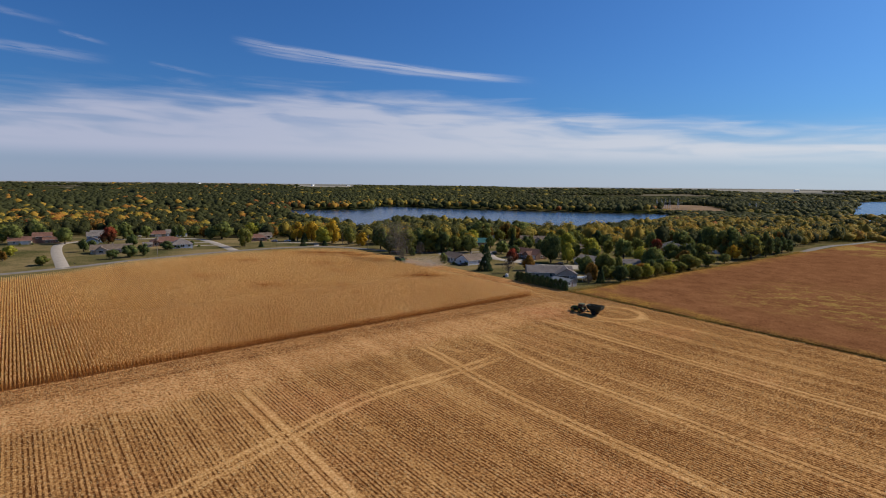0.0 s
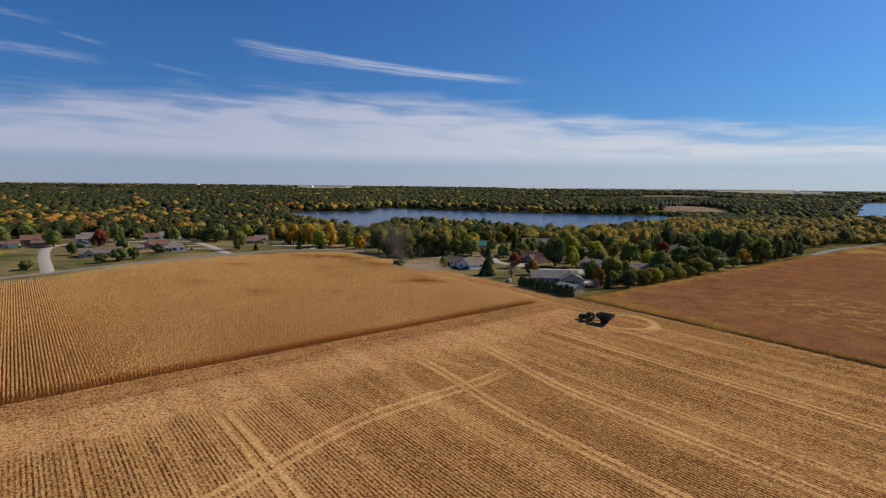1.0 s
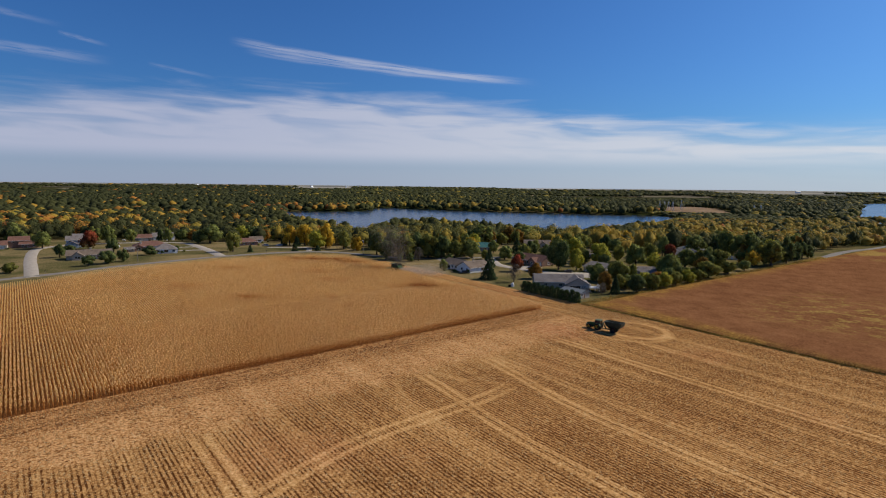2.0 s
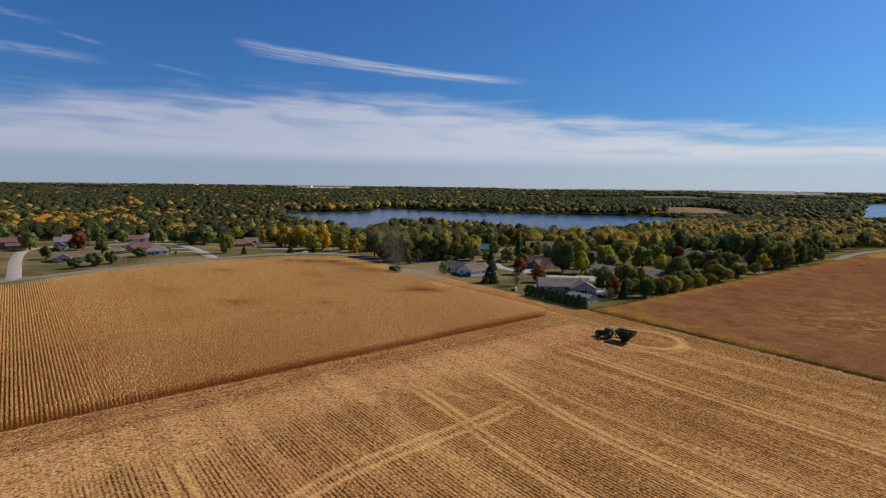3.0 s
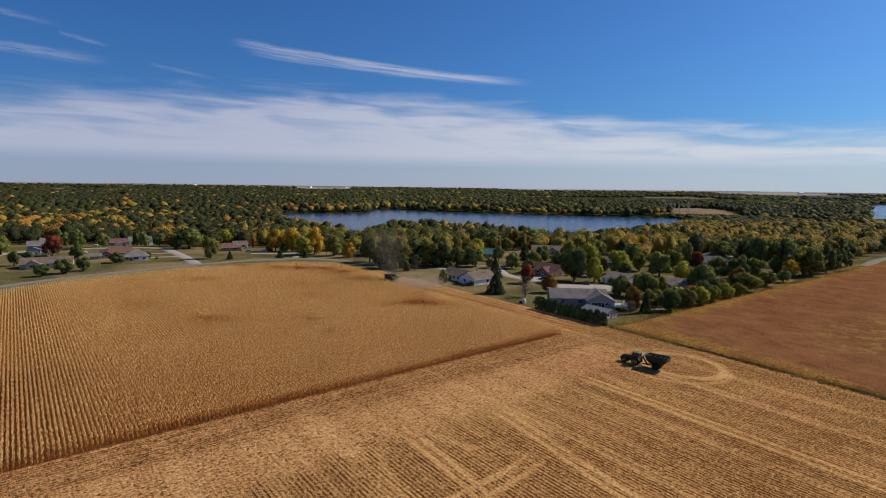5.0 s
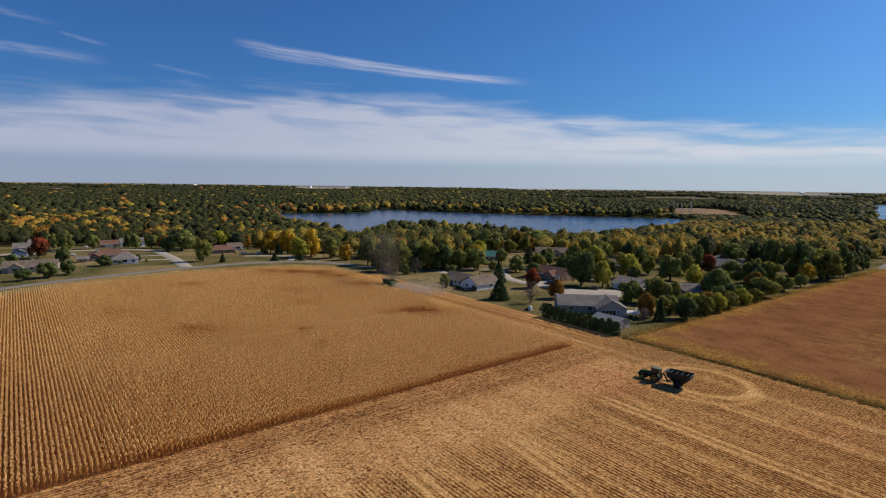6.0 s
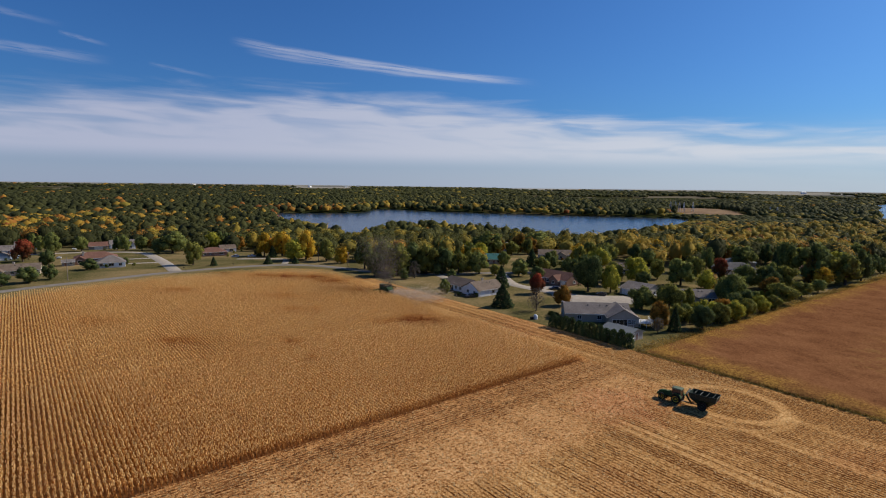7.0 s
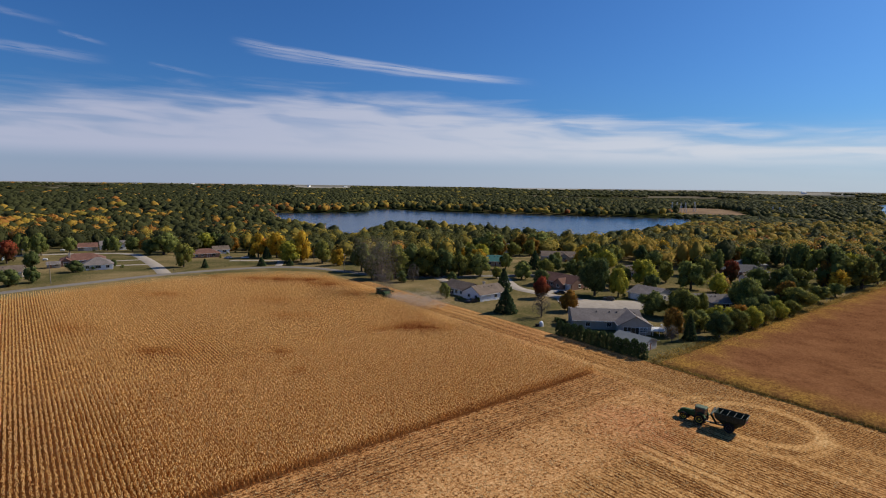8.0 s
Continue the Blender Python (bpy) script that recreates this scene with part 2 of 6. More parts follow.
    cross = k.math("MULTIPLY", k.math("MULTIPLY", k.span(off, 2.6, 1.7), k.span(off, 0.5, 1.2, 0.2, 1.0)), k.span(x, 108.0, 94.0))
    tracks = k.math("MAXIMUM", tracks, k.math("MULTIPLY", cross, 0.72))
    # arcs where the machines turn
    for cx, cy, sq, r, w, g in ((166.0, 115.5, 0.85, 8.6, 1.1, 0.8), (164.0, 117.0, 0.9, 12.2, 0.8, 0.5), (118.0, 126.0, 1.0, 26.0, 1.0, 0.4), (131.0, 118.0, 1.0, 21.0, 1.0, 0.4), (108.0, 112.0, 1.2, 30.0, 1.0, 0.35)):
        dx, dy = k.math("SUBTRACT", x, cx), k.math("MULTIPLY", k.math("SUBTRACT", y, cy), sq)
        ring = k.math("ABSOLUTE", k.math("SUBTRACT", k.math("SQRT", k.math("MULTIPLY_ADD", dx, dx, k.math("MULTIPLY", dy, dy))), r))
        arc = k.math("MULTIPLY", k.span(ring, w * 1.4, w * 0.5), g)
        tracks = k.math("MAXIMUM", tracks, arc if r < 15 else k.math("MULTIPLY", arc, k.math("MULTIPLY", k.span(y, 106.0, 118.0), k.span(y, 142.0, 134.0))))
    flat = k.math("MAXIMUM", tracks, k.math("MULTIPLY", head, k.math("MULTIPLY_ADD", near, -0.45, 0.72)))
    dark = k.math("MAXIMUM", k.math("MULTIPLY", row, k.math("SUBTRACT", 1.0, flat)), k.math("MULTIPLY", specks, k.math("MULTIPLY_ADD", tracks, -0.45, 0.64)))
    tone = k.math("MULTIPLY_ADD", grain, 1.15, -0.2)
    for v, gain in ((coarse, 1.0), (patch, 0.25), (swath, 0.4)):
        tone = k.math("ADD", tone, k.math("MULTIPLY", k.math("SUBTRACT", v, 0.5), gain))
    tone = k.math("MULTIPLY_ADD", flat, 0.2, tone)
    tone = k.math("MULTIPLY_ADD", dark, -0.56, tone)
    colour = k.ramp(tone, [(0.05, (0.085, 0.032, 0.011)), (0.25, (0.235, 0.105, 0.034)), (0.45, (0.46, 0.243, 0.084)), (0.65, (0.615, 0.365, 0.15)), (0.9, (0.78, 0.54, 0.26))])
    heap = k.math("SQRT", k.math("ADD", k.math("POWER", k.math("SUBTRACT", x, 146.0), 2.0), k.math("POWER", k.math("SUBTRACT", y, 130.0), 2.0)))
    husks = k.span(k.math("MULTIPLY_ADD", k.noise(co, 0.15, 4.0), 16.0, heap), 24.0, 12.0)
    pink = k.math("MAXIMUM", k.math("MULTIPLY", k.span(k.noise(co, 0.03, 3.0), 0.5, 0.7), 0.4), k.math("MULTIPLY", husks, 0.85))
    pink = k.math("MAXIMUM", pink, k.math("MULTIPLY", head, 0.32))
    return k.mix(pink, colour, k.mix(1.0, colour, (1.03, 0.87, 1.0), "MULTIPLY")), k.math("MULTIPLY_ADD", dark, -0.25, grain)


STUBBLE = material("corn_stubble", stubble_colours, 1.0, 0.0, bump=(0.4, 0.08))


def bean_colours(k, co):
    x, y, z = k.xyz(co)
    fine, mid, big = k.noise(co, 1.6, 4.0, 0.65), k.noise(co, 0.12, 4.0), k.noise(co, 0.02, 4.0)
    row = k.noise(k.stretch(co, 1.2, 0.02, 0.0), 1.0, 2.0)
    base = k.ramp(k.math("ADD", k.math("MULTIPLY", fine, 0.5), k.math("ADD", k.math("MULTIPLY", mid, 0.42), k.math("MULTIPLY", row, 0.08))),
                  [(0.3, (0.115, 0.045, 0.019)), (0.5, (0.195, 0.085, 0.036)), (0.7, (0.28, 0.13, 0.056))])
    near = k.math("MULTIPLY", k.span(x, 200.0, 232.0), k.span(x, 300.0, 250.0))
    band = k.math("MULTIPLY", near, k.math("MULTIPLY", k.span(y, 20.0, 50.0), k.span(y, 118.0, 90.0)))
    u, v = k.math("MULTIPLY_ADD", x, 0.79, k.math("MULTIPLY", y, -0.61)), k.math("MULTIPLY_ADD", x, 0.61, k.math("MULTIPLY", y, 0.79))
    across = k.join(k.math("MULTIPLY", u, 0.16), k.math("MULTIPLY_ADD", u, 0.07, k.math("MULTIPLY", v, 0.22)), 0.0)
    blot = k.math("MULTIPLY", k.span(k.noise(across, 1.0, 6.0, 0.72, 0.3), 0.5, 0.58), k.span(fine, 0.3, 0.6, 0.45, 1.0))
    weedy = k.math("MULTIPLY", band, blot)
    far = k.math("MULTIPLY", k.span(x, 420.0, 450.0), k.span(k.noise(co, 0.05, 3.0), 0.45, 0.6))
    spot = k.mix(k.math("MULTIPLY", k.math("MAXIMUM", weedy, far), 0.85), base, k.mix(fine, (0.22, 0.13, 0.035), (0.4, 0.27, 0.075)))
    edge = k.math("MAXIMUM", k.math("MULTIPLY", k.span(k.math("MULTIPLY_ADD", mid, 14.0, y), 142.0, 154.0), k.span(x, 420.0, 240.0, 0.6, 1.0)), k.span(k.math("MULTIPLY_ADD", k.span(y, 60.0, 146.0), -8.0, k.math("MULTIPLY_ADD", mid, -4.0, x)), 186.0, 178.0))
    return k.mix(k.math("MULTIPLY", edge, k.span(mid, 0.35, 0.6, 0.35, 0.95)), spot, k.mix(k.span(fine, 0.35, 0.65), (0.15, 0.072, 0.02), (0.36, 0.2, 0.045))), fine


BEANS = material("ripe_beans", bean_colours, 1.0, 0.0, bump=(0.8, 0.25))
SOIL = worn("field_soil", (0.13, 0.046, 0.015), (0.26, 0.115, 0.038), 1.5, 1.0, 0.0)
TAN_FIELD = worn("distant_cut_field", (0.16, 0.095, 0.048), (0.26, 0.165, 0.085), 0.02, 0.95, 0.1)
ASPHALT = worn("grey_asphalt", (0.16, 0.142, 0.12), (0.24, 0.21, 0.175), 0.3, 0.95, 0.05)
CONCRETE = worn("pale_concrete", (0.29, 0.245, 0.195), (0.39, 0.335, 0.272), 0.4, 0.9, 0.2)
GRAVEL = worn("pale_gravel", (0.3, 0.26, 0.21), (0.46, 0.41, 0.34), 0.5, 0.95, 0.1)


def water_colours(k, co):
    return k.mix(k.noise(co, 0.01, 3.0), (0.02, 0.034, 0.05), (0.028, 0.045, 0.062)), k.noise(k.stretch(co, 1.0, 1.6, 1.0), 0.8, 3.0, 0.6)


WATER = material("lake_water", water_colours, 0.22, 0.45, bump=(0.25, 0.2))

# ---- ground, fields, lake ----


def smooth(a, b, v):
    u = np.clip((v - a) / (b - a), 0.0, 1.0)
    return u * u * (3 - 2 * u)


def inside(poly, x, y):
    """Which of the points lie in the polygon."""
    x, y = np.asarray(x, float), np.asarray(y, float)
    hit = np.zeros(x.shape, bool)
    for (ax, ay), (bx, by) in zip(poly, poly[1:] + poly[:1]):
        if ay != by:
            hit ^= ((ay > y) != (by > y)) & (x < (bx - ax) * (y - ay) / (by - ay) + ax)
    return hit


def edge_distance(poly, x, y):
    d = np.full(np.shape(x), 1e9)
    for (ax, ay), (bx, by) in zip(poly, poly[1:] + poly[:1]):
        u = np.clip(((x - ax) * (bx - ax) + (y - ay) * (by - ay)) / ((bx - ax) ** 2 + (by - ay) ** 2), 0, 1)
        d = np.minimum(d, np.hypot(x - ax - u * (bx - ax), y - ay - u * (by - ay)))
    return d


LAKE = [(344, 830), (400, 985), (464, 1141), (532, 1099), (616, 1080), (662, 1120), (730, 1211), (770, 1180), (779, 1100), (842, 977), (893, 892), (941, 812), (1008, 726), (1062, 649), (1072, 630),
        (960, 550), (746, 468), (595, 449), (513, 418), (499, 457), (502, 528), (480, 615), (435, 674), (386, 640), (328, 567), (338, 624), (349, 705), (350, 742)]
FAR_LAKE = [(1180, 342), (1560, 440), (1779, 516), (2019, 562), (2450, 690), (2801, 778), (3000, 800), (3137, 773), (3250, 560), (2300, 200), (1190, 270)]
FAR_FIELDS = [[(1130, 680), (1405, 835), (1445, 772), (1325, 646), (1229, 560), (1150, 580), (1105, 640)], [(1878, 1842), (2263, 2174), (2396, 2090), (1974, 1726)]]
LAKE_Z = -9.0


def height(x, y):
    x, y = np.asarray(x, float), np.asarray(y, float)
    f = 0.6115 * x + 0.7912 * y
    u = np.clip(f - 170, 0, 120)
    z = 0.0227 * np.clip(f, -400, 170) + 0.0227 * (u - u * u / 240)
    z = z - 12.5 * smooth(400, 640, f) + 42.0 * smooth(2600, 5600, np.hypot(x, y))
    z = z + 9.0 * np.exp(-((x - 1330) ** 2 + (y - 735) ** 2) / 13000.0)
    for poly in (LAKE, FAR_LAKE):
        d = edge_distance(poly, x, y)
        if poly is LAKE:
            z = z + 6.0 * smooth(10, 170, np.where(inside(poly, x, y), 0, d)) * smooth(1000, 1150, f) * smooth(560, 380, 0.7912 * x - 0.6115 * y)
        z = z - 6.0 * smooth(-14, 14, np.where(inside(poly, x, y), d, -d)) * (f > 400)
    return z


def ground_z(x, y):
    return float(height(x, y))


def mesh_of(name, verts, faces, mat, tone=None, smooth_shade=False, normals=None):
    """A mesh from arrays: verts (n, 3), faces a list of (m, k) index arrays; tone: a value for each face."""
    me = bpy.data.meshes.new(name)
    verts = np.asarray(verts, np.float32)
    faces = [np.asarray(f, np.int32) for f in faces if len(f)]
    loops = np.concatenate([f.ravel() for f in faces])
    counts = np.concatenate([np.full(len(f), f.shape[1], np.int32) for f in faces])
    me.vertices.add(len(verts))
    me.vertices.foreach_set("co", verts.ravel())
    me.loops.add(len(loops))
    me.loops.foreach_set("vertex_index", loops)
    me.polygons.add(len(counts))
    me.polygons.foreach_set("loop_start", np.concatenate([[0], np.cumsum(counts)[:-1]]).astype(np.int32))
    me.polygons.foreach_set("loop_total", counts)
    me.polygons.foreach_set("use_smooth", np.full(len(counts), smooth_shade))
    if tone is not None:
        me.attributes.new("tone", "FLOAT", "FACE").data.foreach_set("value", np.asarray(tone, np.float32))
    me.update(calc_edges=True)
    if normals is not None:
        me.normals_split_custom_set_from_vertices(normals.tolist())
    me.materials.append(mat)
    return me


def sheet(name, xs, ys, mat, keep=None, lift=0.0, rise=None):
    """A gridded sheet on the ground; keep(x, y) picks its cells by their middles; rise(x, y) adds relief."""
    X, Y = np.meshgrid(xs, ys)
    Z = height(X, Y) + lift
    if rise is not None:
        Z = Z + rise(X, Y)
    n = len(xs)
    i = np.arange((len(ys) - 1) * n).reshape(-1, n)[:, :-1].ravel()
    quads = np.stack([i, i + 1, i + n + 1, i + n], 1)
    if keep is not None:
        quads = quads[keep(X.ravel()[quads].mean(1), Y.ravel()[quads].mean(1))]
    return new(name, mesh_of(name, np.stack([X, Y, Z], -1).reshape(-1, 3), [quads], mat, smooth_shade=True))


def graded(a, b, step, lo, hi):
    v = [a + step * i for i in range(int((b - a) / step) + 1)]
    s = step
    while v[-1] < hi:
        s *= 1.07
        v.append(v[-1] + s)
    s = step
    while v[0] > lo:
        s *= 1.1
        v.insert(0, v[0] - s)
    return np.array(v)


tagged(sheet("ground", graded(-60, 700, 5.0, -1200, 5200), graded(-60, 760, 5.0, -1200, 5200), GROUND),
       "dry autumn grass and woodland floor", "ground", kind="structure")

EDGE_X, EDGE_Y, BEAN_X, BEAN_Y = 163.5, 151.8, 182.0, 146.5


def corn_end(x):
    """How far the standing corn reaches towards the road."""
    return np.interp(x, [-80, -6, 19, 49, 72, 101, 131, 156, 168, 175], [300, 302, 308, 327, 331, 337, 335, 327, 314, 294])


def corn_right(y):
    return np.where(y > 262, 169.7, EDGE_X)


def in_stubble(x, y):
    return ((y < EDGE_Y) & (x < BEAN_X - 0.3)) | ((x > EDGE_X) & (x < 180.5) & (y < 298 - (x - 163) * 0.4))


tagged(sheet("stubble_field", np.arange(-140, 184, 1.5), np.arange(-140, 302, 2.0), STUBBLE, in_stubble, 0.04),
       "harvested corn stubble with wheel tracks and straw", "field", kind="structure")
tagged(sheet("corn_field_soil", np.arange(-140, 180, 2.0), np.arange(151.8, 360, 2.0), SOIL,
             lambda x, y: (x < corn_right(y)) & (y < corn_end(x) + 3), 0.03), "bare brown soil under standing corn", "field", kind="structure")


def bean_relief(x, y):
    rim = np.minimum(np.clip((x - BEAN_X) / 1.2, 0, 1), np.clip((BEAN_Y - y) / 1.5, 0, 1))
    r = np.random.default_rng(5).random(np.shape(x))
    return rim * (0.6 + 0.45 * (r - 0.5))


tagged(sheet("bean_field", np.concatenate([np.arange(BEAN_X, 300, 1.2), np.arange(300, 560, 3.0)]), np.arange(-150, BEAN_Y + 1, 1.5), BEANS, None, 0.05, bean_relief),
       "ripe reddish brown soybean field with weedy yellow patches", "field", kind="structure")


def water(name, poly):
    pts = [(*p, LAKE_Z) for p in poly]
    return new(name, mesh_of(name, pts, [np.arange(len(pts))[None, :]], WATER))


def bulge(poly, by):
    cx, cy = np.mean(poly, axis=0)
    return [(cx + (x - cx) * by, cy + (y - cy) * by) for x, y in poly]


tagged(water("water", bulge(LAKE, 1.02)), "blue lake with small ripples among woods", "lake", kind="structure")
tagged(water("water", bulge(FAR_LAKE, 1.02)), "distant blue arm of a lake", "lake", kind="structure")


for poly, shade in zip(FAR_FIELDS, ("tan cut field on a rise beyond the lake", "pale stubble field far among woods")):
    px, py = np.array(poly).T
    tagged(sheet("far_field", np.arange(px.min(), px.max(), 12.0), np.arange(py.min(), py.max(), 12.0), TAN_FIELD, lambda x, y: inside(poly, x, y), 1.0),
           shade, "field", kind="structure")


def ribbon(name, pts, width, mat, lift=0.07):
    """A road along a line of points, smoothed, laid on the ground."""
    p = np.array(pts, float)
    for _ in range(3):
        q = [p[0]]
        for a, b in zip(p[:-1], p[1:]):
            q += [a * 0.75 + b * 0.25, a * 0.25 + b * 0.75]
        p = np.array(q + [p[-1]])
    d = np.gradient(p, axis=0)
    side = np.stack([d[:, 1], -d[:, 0]], 1) / np.linalg.norm(d, axis=1)[:, None]
    rows = [np.column_stack([p + side * o, height(p[:, 0], p[:, 1]) + lift + dz]) for o, dz in ((-width / 2, -0.08), (-width / 2 + 0.15, 0), (0, 0.05), (width / 2 - 0.15, 0), (width / 2, -0.08))]
    n = len(p)
    i = np.arange(n - 1)
    quads = np.concatenate([np.stack([i + r * n, i + 1 + r * n, i + 1 + (r + 1) * n, i + (r + 1) * n], 1)[:, ::-1] for r in range(4)])
    return new(name, mesh_of(name, np.concatenate(rows), [quads], mat, smooth_shade=True))


for pts, width, mat, label in (
        ([(-120, 318), (-40, 322), (20, 333), (48, 347), (73, 352.5), (105, 360.5), (138, 361), (160, 357), (176, 345), (185, 325), (192, 305), (200, 292), (221, 279.5), (242, 269), (262, 258), (290, 236)], 5.8, ASPHALT, "grey asphalt road curving round the corn field"),
        ([(17.5, 331), (18, 365), (18.3, 400), (20, 436), (23, 462), (33, 474), (54, 478), (78, 477), (94, 472), (106, 465), (111, 454)], 6.0, CONCRETE, "pale concrete side street past the houses"),
        ([(110.5, 363), (112, 385), (112.8, 408), (112.4, 456)], 6.2, CONCRETE, "pale concrete driveway to the road"),
        ([(111, 400.5), (103, 402.8), (95.5, 404.3)], 3.4, CONCRETE, "pale driveway to a garage wing"),
        ([(111.5, 422), (104, 423.4), (95, 425)], 3.2, CONCRETE, "pale driveway beside a brick house"),
        ([(165, 358), (169, 366), (174, 376), (167, 384), (150, 392)], 3.6, CONCRETE, "pale curved driveway"),
        ([(243, 268), (232, 252), (224, 239), (226, 217), (228, 206)], 6.0, CONCRETE, "pale concrete street among the houses"),
        ([(217, 209), (226, 201), (235, 193), (243, 186)], 16.0, CONCRETE, "wide pale concrete parking court"),
        ([(226, 228), (233, 226), (240, 224)], 7.0, CONCRETE, "short pale driveway before a brick house"),
        ([(214, 282), (208, 262), (207, 246), (206, 232)], 4.5, CONCRETE, "pale driveway behind a white house"),
        ([(424, 147), (450, 151), (500, 153), (535, 150), (600, 158), (690, 175)], 6.0, ASPHALT, "pale road leaving between the trees")):
    tagged(ribbon("road", pts, width, mat), label, "road", kind="structure")

# ---- plants as many small leaves ----


def heart(rng, at, r, rz, seg, rings, low=-0.5):
    """The dense lumpy inside of a crown, as separate quads with outward directions."""
    lat = np.linspace(low, 1.0, rings + 1) * np.pi / 2
    a = np.arange(seg + 1) * 2 * np.pi / seg
    bump = 1.0 + rng.normal(0, 0.09, (rings + 1, seg))
    bump = np.concatenate([bump, bump[:, :1]], 1)
    bump[-1] = bump[-1].mean()
    d = np.stack([np.cos(lat)[:, None] * np.cos(a), np.cos(lat)[:, None] * np.sin(a), np.broadcast_to(np.sin(lat)[:, None], (rings + 1, seg + 1))], -1)
    v = np.array(at) + d * bump[..., None] * np.array([r, r, rz])
    quads = np.stack([v[:-1, :-1], v[:-1, 1:], v[1:, 1:], v[1:, :-1]], 2).reshape(-1, 4, 3)
    out = np.stack([d[:-1, :-1], d[:-1, 1:], d[1:, 1:], d[1:, :-1]], 2).reshape(-1, 4, 3)
    return quads, out


def crown_quads(rng, R, H, base, n, size, shape="round", loose=0.5, core=(0, 0), lobes=0):
    """Leaf clumps of a crown over a dense heart: corners (n, 4, 3), a tone for each, and soft outward directions."""
    hearts = []
    if shape == "dome":
        d = rng.normal(0, 1, (n * 2, 3))
        d /= np.linalg.norm(d, axis=1)[:, None]
        d = d[d[:, 2] > -0.45][:n]
        if len(d) < n:
            d = np.concatenate([d, np.abs(d[: n - len(d)])])
        bumps = rng.normal(0, 1, (7, 3))
        bumps /= np.linalg.norm(bumps, axis=1)[:, None]
        swell = 0.8 + 0.22 * np.max(d @ bumps.T, axis=1) ** 2 + rng.normal(0, 0.05, n)
        half = (H - base) / 2
        c = np.stack([d[:, 0] * R * swell, d[:, 1] * R * swell, base + half + d[:, 2] * half * swell], 1)
        nrm = d + 0.5 * bumps[np.argmax(d @ bumps.T, axis=1)]
        if core[0]:
            for b, q in zip([(0, 0, base + half)] + [tuple(np.array([0.5, 0.5, 0.4 * half]) * v + np.array([0, 0, base + half])) for v in bumps[:lobes]], [0.8] + [0.5] * lobes):
                hearts.append(heart(rng, b, R * q, half * q, *core))
    elif shape != "round":
        h = rng.random(n) ** (1.25 if shape == "cone" else 1.0)
        girth = (1 - h) ** 0.85 if shape == "cone" else np.sqrt(np.clip(1 - (1.25 * h - 0.3) ** 2, 0.02, 1))
        r = R * girth * (0.72 + 0.3 * rng.random(n)) + 0.04
        a = rng.random(n) * 2 * np.pi
        c = np.stack([r * np.cos(a), r * np.sin(a), base + (H - base) * h], 1)
        nrm = np.stack([np.cos(a), np.sin(a), np.full(n, 0.55)], 1)
    else:
        m = 13 if n > 1000 else 9 if n > 60 else 5
        a = np.arange(m) * 2.4 + rng.random() * 6
        lift = (np.arange(m) + 0.5) / m
        ring = np.sin(np.pi * (0.15 + 0.8 * lift)) * 0.62
        blob = np.stack([R * ring * np.cos(a), R * ring * np.sin(a), base + (H - base) * (0.16 + 0.68 * lift)], 1) + rng.normal(0, 0.09 * R, (m, 3))
        rad = R * (0.34 + 0.2 * rng.random(m))
        k = rng.integers(0, m, n * 3)
        d = rng.normal(0, 1, (n * 3, 3))
        d[:, 2] += 0.25
        d /= np.linalg.norm(d, axis=1)[:, None]
        c = blob[k] + d * (rad[k] * (0.78 + 0.36 * rng.random(n * 3)))[:, None]
        deep = np.zeros(len(c))
        for b, q in zip(blob, rad):
            deep += np.linalg.norm(c - b, axis=1) < q * 0.78
        order = np.argsort(deep, kind="stable")[:n]
        c, nrm = c[order], d[order] + 0.6 * (c[order] - np.array([0, 0, (base + H) / 2])) / R
        if core[0]:
            hearts += [heart(rng, b, q * 0.82, q * 0.82, *core, low=-0.9) for b, q in zip(blob, rad)]
    nrm = nrm / np.linalg.norm(nrm, axis=1)[:, None]
    soft = np.repeat(nrm[:, None], 4, axis=1)
    nrm = nrm + rng.normal(0, loose, (len(c), 3))
    nrm /= np.linalg.norm(nrm, axis=1)[:, None]
    u = np.cross(nrm, rng.normal(0, 1, (len(c), 3)))
    u /= np.linalg.norm(u, axis=1)[:, None]
    v = np.cross(nrm, u)
    s = size * (0.6 + 0.8 * rng.random((len(c), 1)))
    w = s * (0.6 + 0.5 * rng.random((len(c), 1)))
    quads = np.stack([c - u * s * 0.5, c - v * w * 0.5 - nrm * s * 0.12, c + u * s * 0.5, c + v * w * 0.5 - nrm * s * 0.12], 1)
    soft = 0.68 * soft + 0.32 * nrm[:, None]
    if shape == "dome":
        soft = soft + np.array([0, 0, 0.6])
        hearts = [(q, o + np.array([0, 0, 0.6])) for q, o in hearts]
    tone = rng.random(len(c))
    for q, o in hearts:
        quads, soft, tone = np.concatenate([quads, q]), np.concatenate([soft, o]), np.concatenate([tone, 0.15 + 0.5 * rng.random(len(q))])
    return quads, tone, soft / np.linalg.norm(soft, axis=2)[..., None]


